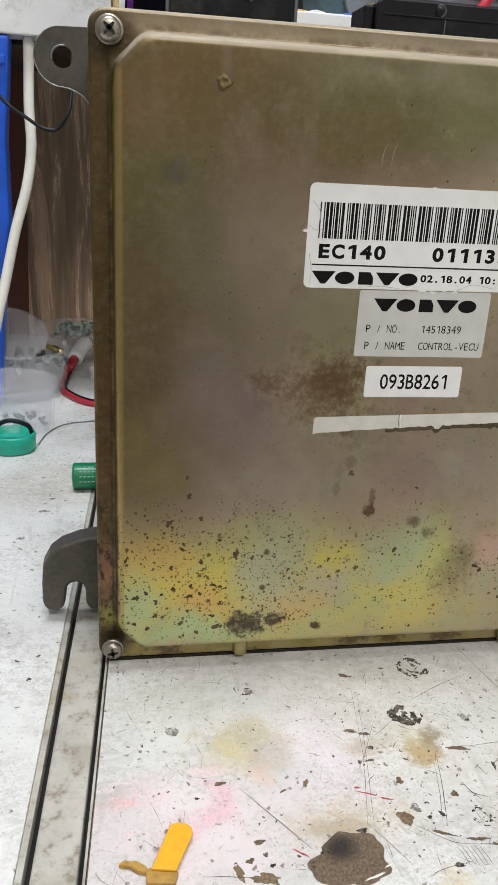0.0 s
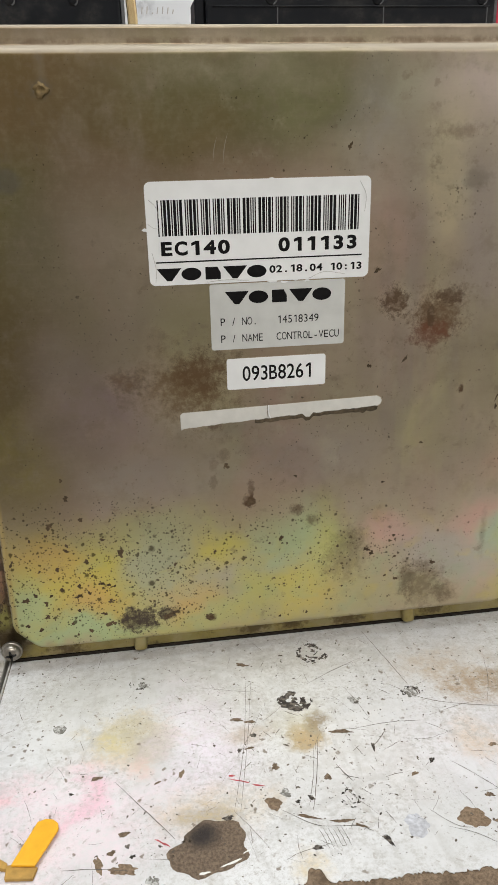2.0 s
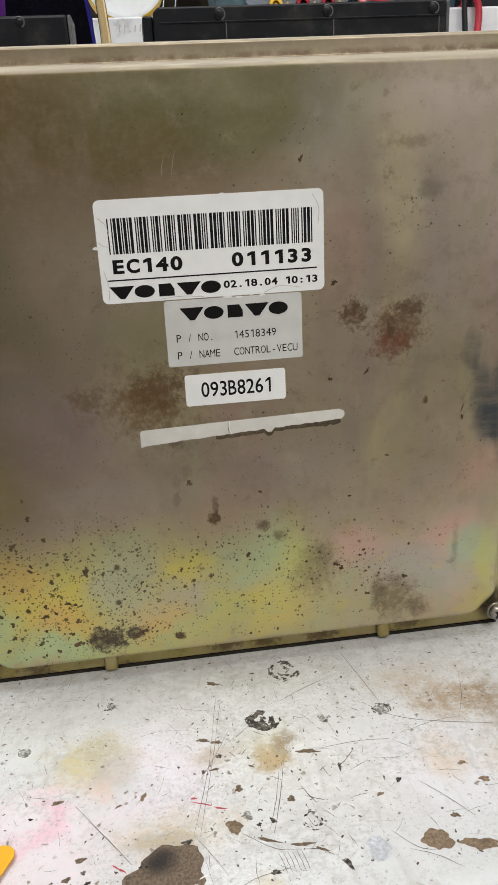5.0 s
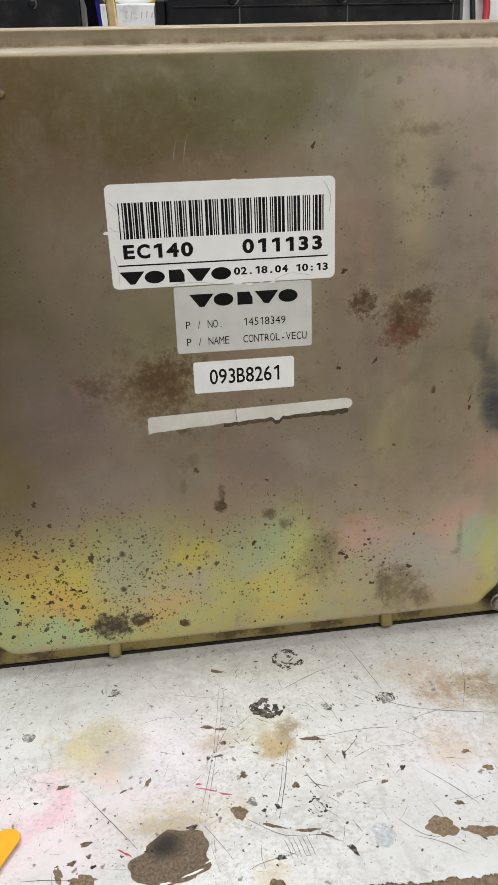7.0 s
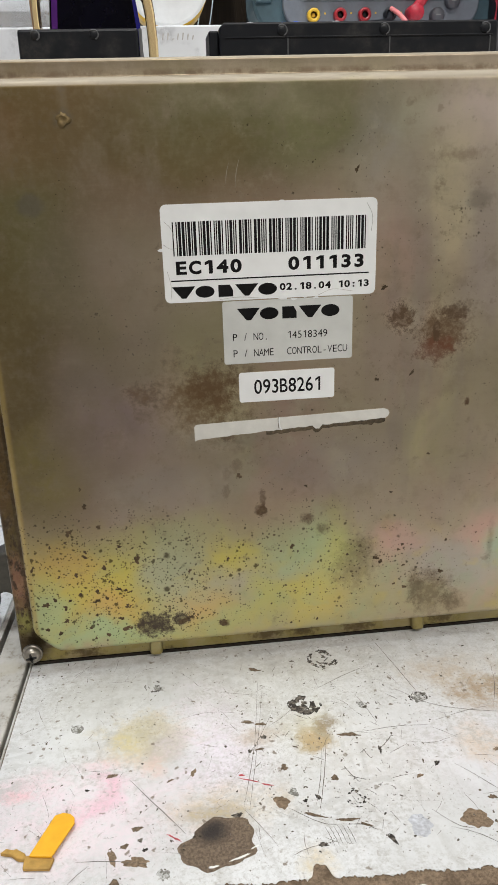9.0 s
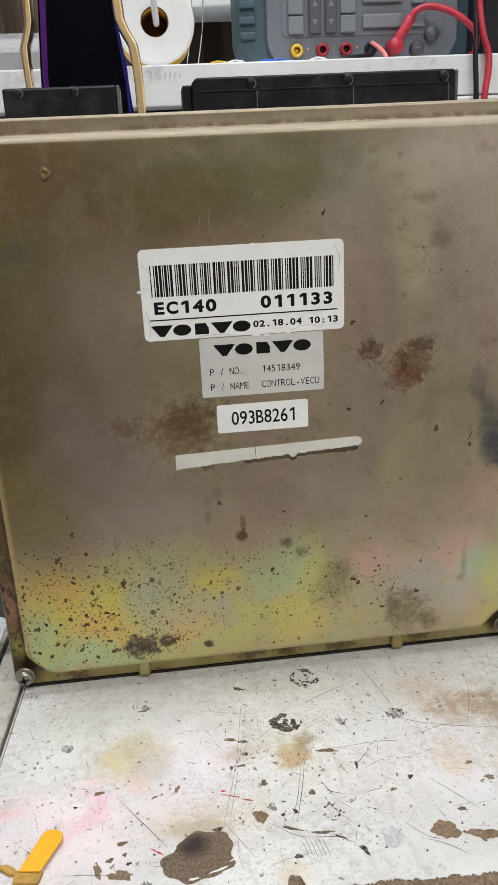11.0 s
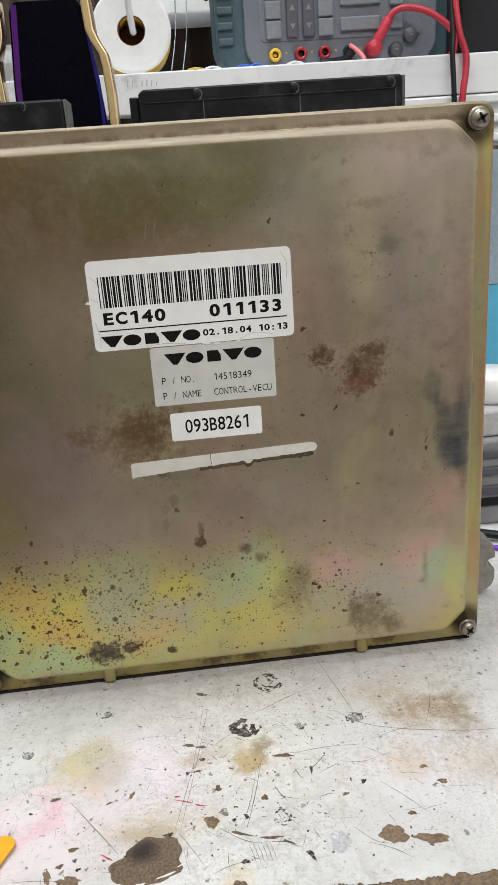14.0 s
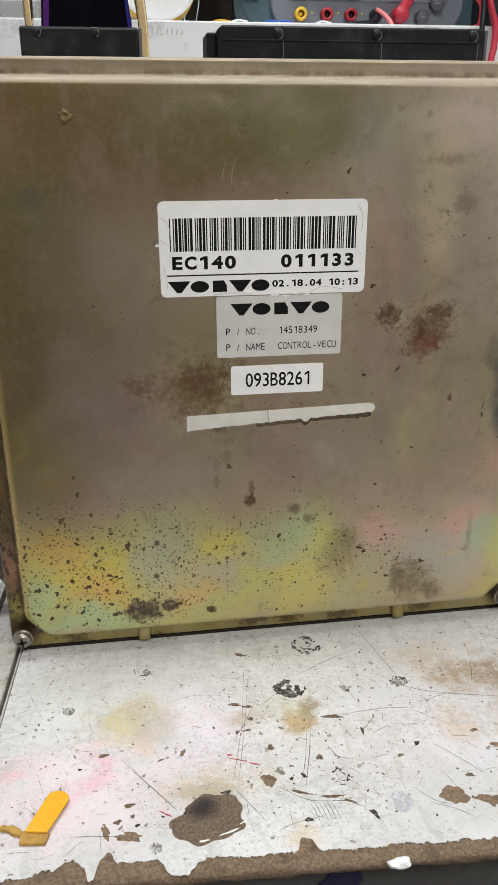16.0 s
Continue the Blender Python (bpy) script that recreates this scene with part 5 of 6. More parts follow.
    part("end_wall", box(63.5, 64.8, 312.5, 333, 248.9, 265.6, 0.3), MAT_BLACKEDGE, left)
    for x in (25.5, 47.5):
        peg(left, x - 1, 263.6, 1.7)
    right = part("connector", prism([(94.5, 248.9), (94.5, 265.4), (96.5, 267.2), (206, 267.2), (206.8, 266.4), (206.8, 248.9)], 312, 333, "y", 0.7), MAT_SOCKET, unit, "black plastic plug socket")
    part("end_wall", box(90.6, 94.4, 315, 333, 248.9, 264.8, 0.6), MAT_SOCKET, right)
    part("end_wall", box(206.9, 208.3, 312.5, 333, 248.9, 266.8, 0.3), MAT_BLACKEDGE, right)
    part("rib", box(97, 205, 311.5, 311.95, 261.6, 262.1, 0.1), MAT_SOCKET, right)
    for x in (119, 160, 201.5):
        peg(right, x, 264.2, 2.0)
        part("seam", box(x + 2.2, x + 2.6, 311.7, 312.0, 249, 262), MAT_BLACKEDGE, right)
    for x, z, h, lean in ((92, 213, 8, 1.5), (95.5, 213, 11, 2.0)):
        pts = [(x + lean * (t / 8) ** 2 + 0.10 * math.sin(math.pi * t / 8), z - h / 2 + h * t / 8) for t in range(9)]
        back = [(p - 0.28 * math.sin(math.pi * (t + 0.2) / 8.4), q) for t, (p, q) in enumerate(pts)][::-1]
        part("scuff", prism(pts + back, 279.93, 279.98, "y"), MAT_SCUFF, lid)
    # corrosion pits that can be told apart, each a low crust on the lid
    rng = random.Random(17)
    for x, z, rx, rz in ((47, 55, 1.7, 1.9), (19, 70, 1.5, 1.5), (28, 36, 1.4, 1.0), (38, 41, 1.3, 0.9), (41, 32, 1.3, 1.0), (38, 26, 1.4, 0.9), (41, 21, 1.8, 0.9), (14, 27, 1.4, 1.0), (6, 36, 1.6, 1.5), (32, 72, 1.2, 1.0), (27, 82, 1.2, 1.2), (26, 90, 0.8, 0.8), (2, 54, 0.7, 1.7), (40, 62, 1.4, 0.6),
                         (185, 36, 1.3, 1.2), (154, 168, 1.3, 1.0), (167, 132, 0.7, 1.6), (142, 213, 0.8, 1.4), (93, 91, 1.4, 1.3), (208, 109, 0.8, 0.9), (208, 113, 0.3, 2.0), (152, 130, 1.0, 0.9), (102.7, 73.6, 1.7, 1.5), (66, 22, 3.4, 1.6), (83, 18.6, 1.7, 1.4), (176, 95, 0.8, 0.6), (160, 78, 0.7, 0.6), (122, 84, 0.8, 0.7)):
        crust = prism(ragged(x, z, rx * 0.85, rz * 0.85, rng, 16, 0.55, rng.uniform(-0.6, 0.6)), 279.90, 280.0, "y")
        part("corrosion_pit", crust, MAT_CRUST, lid)
    for k in range(150):
        x, z = rng.gauss(*rng.choice(((30, 20), (30, 20), (100, 30), (140, 24)))), rng.gauss(40, 16)
        if not (3 < x < 222 and 15 < z < 78):
            continue
        r = 0.28 + 0.75 * rng.random() ** 3
        part("corrosion_pit", prism(ragged(x, z, r * rng.uniform(0.8, 1.5), r, rng, 9, 0.5, rng.uniform(0, 3)), 279.93, 280.0, "y"), MAT_CRUST, lid)
    stickers(unit)
    return unit


def plate_with_hole(outer, hole, y0, y1):
    """A plate with one hole: bands of quads between two outlines that are matched by angle."""
    cx = sum(p[0] for p in hole) / len(hole)
    cz = sum(p[1] for p in hole) / len(hole)
    n = 72
    r = math.hypot(hole[0][0] - cx, hole[0][1] - cz)
    inner, out = [], []
    for k in range(n):
        a = 2 * math.pi * k / n
        d = Vector((math.cos(a), math.sin(a)))
        best = r * 1.3
        for p, q in zip(outer, outer[1:] + outer[:1]):
            e = Vector((q[0] - p[0], q[1] - p[1]))
            w = Vector((p[0] - cx, p[1] - cz))
            den = d.x * e.y - d.y * e.x
            if abs(den) > 1e-9:
                t = (w.x * e.y - w.y * e.x) / den
                s = (w.x * d.y - w.y * d.x) / den
                if t > 0 and -1e-6 <= s <= 1 + 1e-6:
                    best = max(best, t)
        out.append((cx + d.x * best, cz + d.y * best))
        inner.append((cx + d.x * r, cz + d.y * r))
    b = bmesh.new()
    vs = [[b.verts.new(Vector((p, y, q)) * MM) for p, q in pts] for pts, y in ((inner, y0), (out, y0), (out, y1), (inner, y1))]
    for i in range(4):
        lo, hi = vs[i], vs[(i + 1) % 4]
        for k in range(n):
            b.faces.new((lo[k], lo[(k + 1) % n], hi[(k + 1) % n], hi[k]))
    bmesh.ops.recalc_face_normals(b, faces=b.faces)
    return b


def brand_blocks(parent, x0, x1, z0, z1, y):
    """A brand mark as a row of plain solid shapes: wedge, oval, block, wedge, oval."""
    w, h = (x1 - x0) / 5, z1 - z0
    b = None
    for k, kind in enumerate("wobwo"):
        a, c = x0 + k * w + 0.15, x0 + (k + 1) * w - 0.15
        m = (a + c) / 2
        if kind == "w":
            pts = [(a - 0.6, z1), (m - 0.9, z0), (m + 0.9, z0), (c + 0.6, z1)]
        elif kind == "o":
            pts = [(m + (c - a) * 0.47 * math.cos(t * math.pi / 14), (z0 + z1) / 2 + h * 0.5 * math.sin(t * math.pi / 14)) for t in range(28)]
        else:
            pts = [(a + 1.0, z0), (c - 1.2, z0), (c - 1.2, z0 + h * 0.55), (c - 2.4, z1), (a + 1.0, z1)]
        b = prism(pts, y - 0.03, y, "y", bm=b)
    part("brand_mark", b, MAT_INK, parent)


def stickers(unit):
    rng = random.Random(21)
    # large barcode sticker
    s = part("sticker", prism(rounded(66.8, 150.2, 165.8, 202.6, 2.2, 5), 279.74, 279.95, "y"), MAT_LABEL, unit, "white barcode sticker, slightly creased")
    y = 279.70
    code = part("barcode_ground", box(70.6, 146.4, y - 0.005, y + 0.03, 183.4, 196.4), MAT_LABEL, s)
    wide = {"*": "nwnnwnwnn", "E": "wnnnwwnnn", "C": "wnwnnwnnn", "0": "nnnwwnwnn", "1": "wnnwnnnnw", "3": "wnwwnnnnn", "4": "nnnwwnnnw"}
    x, unit_width = 71.0, 75.2 / (13 * 14.5)
    for char in "*EC140011133*":
        for k, e in enumerate(wide[char] + "n"):
            w = unit_width * (2.5 if e == "w" else 1.0)
            if k % 2 == 0:
                part("bar", box(x - 0.03, x + w + 0.03, y - 0.03, y - 0.01, 183.6, 196.2), MAT_INK, code)
            x += w
    bold("EC140", 71.0, 97.4, 176.5, 181.7, y, s, 0.04, 0.84)
    bold("011133", 114.8, 146.0, 176.5, 181.7, y, s, 0.04, 0.84)
    part("rule", box(69.4, 147.4, y - 0.02, y + 0.02, 174.0, 174.5), MAT_INK, s)
    brand_blocks(s, 70, 111, 167.4, 172.0, y)
    bold("02.18.04 10:13", 111.6, 147.8, 168.8, 171.6, y, s, 0.034, 0.92)
    for pts in ([(68.0, 196.5), (70.6, 193.8), (71.4, 190.0)], [(67.4, 188), (70, 186.4), (73.5, 186.9)], [(68.2, 178), (69.4, 172), (69.0, 167)], [(127, 166.2), (133, 168.4), (141, 167.2)], [(146, 200.8), (148.4, 196), (148.0, 190)], [(88, 166.4), (96, 167.0), (104, 166.2)]):
        part("crease", tube([(p, 279.72, q) for p, q in pts], 0.10, 5, 4), MAT_CREASE, s)
    # part number sticker
    s = part("sticker", prism(rounded(88.8, 141.2, 140.0, 165.4, 1.0, 4), 279.80, 279.96, "y"), MAT_LABEL2, unit, "silver-grey part number sticker")
    y = 279.76
    brand_blocks(s, 95, 136.2, 157.6, 162.4, y)
    lettering("P / NO.", 92.4, 107.0, 149.4, 152.4, y, MAT_INK, s, 0.0, 0.84)
    lettering("14518349", 114.4, 131.1, 149.4, 152.4, y, MAT_INK, s, 0.0, 0.84)
    lettering("P / NAME", 92.4, 109.1, 142.8, 145.8, y, MAT_INK, s, 0.0, 0.84)
    lettering("CONTROL-VECU", 114.2, 139.3, 142.8, 145.8, y, MAT_INK, s, 0.0, 0.84)
    for x, z, r in ((113, 165.6, 1.2), (117.5, 165.2, 0.9), (121, 166.2, 1.3), (126, 165.4, 0.8), (66.6, 186, 1.0), (70.5, 201.6, 1.0), (113, 202.4, 0.9)):
        part("peeled_fleck", prism(ragged(x, z, r * 1.3, r * 0.6, rng, 10, 0.5), 279.60, 279.68, "y"), MAT_LABEL, s)
    # serial sticker
    s = part("sticker", prism(rounded(94.4, 134.0, 123.6, 136.2, 1.0, 4), 279.78, 279.96, "y"), MAT_LABEL, unit, "small white serial number sticker")
    bold("093B8261", 100.4, 128.8, 126.9, 133.0, 279.74, s, 0.010, 0.9)
    # torn strip
    rng = random.Random(8)
    lower = []
    for i in range(55):
        x = 75.2 + i * 1.5
        u = i / 54
        lower.append((x, 108.2 + 4.6 * u ** 0.75 + rng.uniform(-0.15, 0.15) + 0.45 * noise.noise(Vector((x * 0.3, 0, 9))) - (1.3 if i in (34, 35) else 0)))
    top = [(157.4, 113.6), (158.0, 115.0), (157.4, 116.4), (155.6, 117.2), (76, 115.2), (75.2, 114.4)]
    s = part("sticker", prism(lower + top, 279.80, 279.96, "y"), MAT_LABEL3, unit, "torn remains of a white sticker strip")
    part("cut", tube([(110.8, 279.76, 116.2), (110.7, 279.76, 114), (111.0, 279.76, 112), (111.7, 279.76, 110.6)], 0.22, 6, 4), MAT_LABEL, s, "pale lifted cut across the strip", True)
    # the cut's shadow, drawn as a thin thread in the glue's colour
    part("cut_shadow", tube([(110.3, 279.8, 116.1), (110.25, 279.8, 114), (110.5, 279.8, 111.4)], 0.12, 6, 4), MAT_GUM, s)
    glue = [(p, q - 1.5 - 1.6 * abs(noise.noise(Vector((p * 0.25, 3, 0))))) for p, q in lower[20:]] + [(156.6, 115), (105, 113.4)]
    part("glue_residue", prism(glue, 279.86, 279.94, "y"), MAT_GUM, unit, "dark gummy sticker residue")


def bold(text, x0, x1, z0, z1, y, parent, weight=0.03, fill=0.8):
    return lettering(text, x0, x1, z0, z1, y, MAT_INK, parent, weight, fill)


# ---------------------------------------------------------------- shelf and what stands on it
SHELF_Y, SHELF_Z = 640, 312.5


def shelf():
    s = thing("bench_shelf", 200, 800, 0, "white laminate shelf standing along the back of the bench", "shelf")
    part("board", box(-430, 790, SHELF_Y, 998, 282, SHELF_Z, 1.2), MAT_SHELF, s)
    # dark sheet added below the board so its underside looks shaded
    part("underside", box(-411, 759, 672, 904, 278.5, 281.8, 0.3), MAT_WOOD, s, "added dark brown panel giving the shelf underside its shade")
    for x in (-430, 760):
        part("upright", box(x, x + 18, SHELF_Y + 20, 998, 0.2, 281.8, 0.8), MAT_SHELF, s)
    # added panel in brightened wood, where little light reaches
    part("back_board", box(-411, 759, 905, 917, 0.2, 278.2, 0.6), MAT_WOOD_LIFTED, s, "brown wood-grained back board, brightened against the shade of the shelf")
    marks = None
    for k, h in enumerate((4.6, 5.0, 1.0, 4.4, 4.8, 4.2, 3.0)):
        x = 80 + k * 3.8
        marks = prism([(x, 302.5), (x + 0.8, 302.5), (x + 1.6, 302.5 + h), (x + 0.7, 302.5 + h)], SHELF_Y - 0.12, SHELF_Y - 0.02, "y", bm=marks)
    part("pencil_marks", marks, MAT_PENCIL, s)
    t = thing("cable_trunking", 380, 620, 0, "white ribbed plastic trunking under the shelf front", "trunking")
    part("body", box(255, 620, 643, 668, 240, 281.6, 1), MAT_WHITE, t)
    for z in (243, 258, 273.5):
        part("rib", box(255, 620, 636.5, 640.9, z, z + 7, 1.4), MAT_WHITE, t)
    part("foot", box(400, 420, 645, 665, 0.2, 239.8, 1), MAT_WHITE, t)


def phone_stand():
    y = 560
    e = thing("phone_stand", 35, y, 0, "dark glossy violet-black panel held between bent brass side clips", "stand")
    part("panel", prism([(2, 0.2), (68, 0.2), (67, 262), (64, 300), (57.5, 346), (54, 351), (13, 351), (9, 346), (5, 300), (3, 262)], y, y + 7, "y", 1.2), MAT_GLASS, e)
    # the glass's violet and blue sheen, drawn as coloured strips
    part("violet_sheen_strip", prism([(3.6, 200), (7.0, 200), (10.2, 300), (14.6, 349), (10.6, 349), (6.4, 300)], y - 0.5, y - 0.05, "y"), MAT_VIOLET, e, "violet strip imitating the sheen along the edge")
    part("blue_sheen_strip", prism([(66.6, 200), (63.6, 200), (62.6, 290), (57.6, 340), (59.0, 340), (64.4, 300)], y - 0.5, y - 0.05, "y"), MAT_INDIGO, e, "deep blue strip imitating the sheen along the edge")
    right = [(59.5, 350), (60, 346), (61, 329), (63.5, 322.5), (68.2, 314), (70.6, 306), (71.6, 290), (71.8, 200), (71.8, 0.2)]
    left = [(5.4, 350), (5.6, 346), (5.0, 329), (3.4, 322.5), (0.2, 314), (-1.0, 305), (-0.4, 290), (0, 200), (0, 0.2)]
    for path, out in ((right, 1), (left, -1)):
        c = part("side_clip", sweep_bar([(x + out * (1.2 if z > 312 else 0.2), y - 10, z) for x, z in path], 6.2 if out > 0 else 3.6, 16), MAT_GOLD, e, "bent polished brass clip")
        part("clip_flank", sweep_bar([(x + out * (4.0 if z > 312 else 2.6), y - 4, z) for x, z in path], 1.6, 20), MAT_BRONZE, c)


def solder_spool():
    c = (87.5, 690, SHELF_Z + 34.6)
    e = thing("wire_spool", 90, 680, SHELF_Z, "white plastic wire spool with brown core on the shelf", "spool")
    part("flange", lathe([(11.3, 0), (30, 0), (31.6, 0.8), (32.2, 2), (31.6, 3.2), (30, 4), (11.3, 4)], (c[0], c[1] - 24, c[2]), "y", 56, closed=True), MAT_WHITE, e)
    part("flange", lathe([(11.3, 0), (30, 0), (31.6, 0.8), (32.2, 2), (31.6, 3.2), (30, 4), (11.3, 4)], (c[0], c[1] + 20, c[2]), "y", 56, closed=True), MAT_WHITE, e)
    part("core", lathe([(11.2, -22), (11.2, 23), (10.6, 23), (10.6, -22)], (c[0], c[1], c[2]), "y", 40, closed=True), MAT_CORE, e, "brown cardboard core", True)
    part("core_end", lathe([(0, 0), (10.5, 0), (10.5, 2), (0, 2)], (c[0], c[1] + 16, c[2]), "y", 40), MAT_CORE, e)
    part("winding", lathe([(11.4, -19.8), (30, -19.8), (31.8, -18), (31.8, 18), (30, 19.8), (11.4, 19.8)], (c[0], c[1], c[2] - 1.4), "y", 48, closed=True), MAT_YELLOW, e, "yellow wire winding", True)
    w = thing("white_rod", 90, 668, SHELF_Z + 34, "white plastic rod through the spool's core", "rod")
    part("rod", tube([(89, 669.5, c[2] - 1), (88.5, 660, c[2] + 2), (87, 648, c[2] + 22), (86, 645, c[2] + 60)], 2.6, 12), MAT_WHITE, w, "", True)


def calibrator():
    y, z0 = 700, SHELF_Z
    e = thing("bench_calibrator", 265, y + 20, z0, "grey test instrument in a blue-grey rubber boot on the shelf", "test instrument")
    part("boot", prism(rounded(158, 372, z0 + 0.3, z0 + 190, 26, 6), y + 2, y + 48, "y", 3), MAT_TEAL, e, "blue-grey ribbed rubber boot")
    for k in range(7):
        part("boot_rib", box(160, 174, y - 1.5, y + 2.2, z0 + 24 + k * 12, z0 + 30 + k * 12, 1.2), MAT_TEAL, e)
    face = part("face", prism(rounded(183, 352, z0 + 2.5, z0 + 188, 20, 8), y - 4, y + 4, "y", 1.2), MAT_GREY, e, "grey moulded front")
    part("keypad", prism(rounded(196, 338, z0 + 24, z0 + 120, 5, 4), y - 4.8, y - 4.05, "y", 0.3), plain("grey_keypad", (0.15, 0.16, 0.185), 0.6), face)
    for x0, x1 in ((201, 214.5), (246.5, 260)):
        for z in (z0 + 26, z0 + 41, z0 + 58):
            k = part("key", box(x0, x1, y - 8.4, y - 4.9, z, z + 14, 1.2), MAT_KEY, face, "light grey key")
            part("key_mark", box(x0 + 5, x1 - 5, y - 8.5, y - 8.42, z + 4, z + 9), MAT_MID, k)
    for x0 in (219, 233):
        k = part("rocker_key", box(x0, x0 + 10.5, y - 8.4, y - 4.9, z0 + 26, z0 + 62, 1.4), MAT_DARKKEY, face, "dark grey rocker key with two arrows")
        cx = x0 + 5.25
        part("arrow", prism([(cx - 2.4, z0 + 37), (cx + 2.4, z0 + 37), (cx, z0 + 32.4)], y - 8.6, y - 8.42, "y"), MAT_KEY, k)
        part("arrow", prism([(cx - 2.4, z0 + 47), (cx + 2.4, z0 + 47), (cx, z0 + 51.6)], y - 8.6, y - 8.42, "y"), MAT_KEY, k)
    for z in (z0 + 29, z0 + 48.5):
        k = part("wide_key", box(266, 301, y - 8.4, y - 4.9, z, z + (11 if z < z0 + 40 else 17), 1.2), MAT_KEY, face)
        part("key_mark", box(271, 274, y - 8.5, y - 8.42, z + 4, z + 7), MAT_MID, k)
        part("key_mark", box(293, 296, y - 8.5, y - 8.42, z + 4, z + 7), MAT_MID, k)
    for z in (z0 + 29, z0 + 47):
        part("key", box(309, 321, y - 8.4, y - 4.9, z, z + 14, 1.2), MAT_KEY, face, "light grey key")
    for x, z in ((314.5, z0 + 12.5), (327.5, z0 + 23)):
        k = part("round_button", lathe([(0, -6), (4.6, -6), (6, -4.6), (6.2, 0)], (x, y - 4, z), "y", 28), MAT_DARKKEY, face, "dark round push button", True)
        part("button_mark", box(x - 2, x + 2, y - 10.15, y - 10.02, z - 0.5, z + 0.5), MAT_MID, k)
    jack = [(2.8, 0), (2.8, -6), (4.7, -6), (5.3, -5), (5.3, 0)]
    for x, mat, lab in ((208, MAT_YELLOW, "yellow jack"), (230.5, MAT_REDJACK, "red jack"), (251.5, MAT_REDJACK, "red jack"), (273.5, MAT_BLACK, "black jack")):
        j = part("jack", lathe(jack, (x, y - 4, z0 + 13.5), "y", 26, closed=True), mat, face, lab, True)
        part("jack_core", lathe([(0, -3), (1.6, -3), (1.6, 0), (3.1, 0), (3.1, -2)], (x, y - 4, z0 + 13.5), "y", 20), mat if mat is MAT_YELLOW else MAT_DARK, j)
        part("jack_mark", box(x + 9.6, x + 11, y - 4.2, y - 4.02, z0 + 14.4, z0 + 15.8), MAT_YELLOW, face)
    lead = thing("test_lead", 292, 690, SHELF_Z, "red test lead plugged into the instrument and hanging over the shelf", "test lead")
    part("plug", lathe([(0, -15), (5.6, -15), (6.6, -13), (6.6, -1), (5.6, 0), (0, 0)], (293, y - 4.6, z0 + 13.5), "y", 26), MAT_RED, lead, "red plug", True)
    part("strain_relief", tube([(294, y - 14, z0 + 17), (299, y - 15, z0 + 24), (306, y - 15, z0 + 35)], 4.2, 14), MAT_RED, lead, "", True)
    part("cable", tube([(304, y - 15, z0 + 32), (309, y - 16, z0 + 39), (317, y - 18, z0 + 42.5), (327, y - 21, z0 + 41.5), (338, y - 26, z0 + 37), (349, y - 32, z0 + 28), (357, y - 34, z0 + 18), (358, y - 30, z0 + 5), (356, y - 26, z0 + 3)], 2.7, 12), MAT_RED, lead, "", True)
    pair = thing("hanging_lead", 352, 636, 0, "red hanging test lead that runs down before the shelf", "test lead")
    part("cable", tube([(345, 646, z0 + 130), (347, 642, z0 + 70), (348.2, 640, z0 + 39), (350.8, 636, z0 + 15), (355.6, 634, z0 - 1), (355.2, 632, z0 - 15), (352.2, 630, z0 - 35), (351, 628, z0 - 80), (356, 622, z0 - 190), (366, 590, 3.2)], 2.7, 12), MAT_RED, pair, "", True)
    blk = thing("black_lead", 262, 690, SHELF_Z, "black test lead with a pink wire, lying before the jacks", "test lead")
    part("plug", tube([(273.5, y - 9, z0 + 13), (268, y - 20, z0 + 6), (250, y - 26, z0 + 3.4), (244, y - 26, z0 + 3.2)], 3.0, 10), MAT_BLACK, blk, "", True)
    part("pink_wire", tube([(273, y - 12, z0 + 17), (276, y - 22, z0 + 12), (279, y - 30, z0 + 6), (280, y - 33, z0 + 2.2)], 1.9, 10), MAT_PINK, blk, "", True)
    part("cable", tube([(343, 648, z0 + 130), (344, 644, z0 + 70), (344.8, 641, z0 + 39), (345.6, 637, z0 + 15), (344.4, 634, z0 - 1), (345, 630, z0 - 33), (344, 627, z0 - 80), (347, 621, z0 - 190), (357, 592, 2.2)], 2.2, 10), MAT_BLACK, blk, "", True)


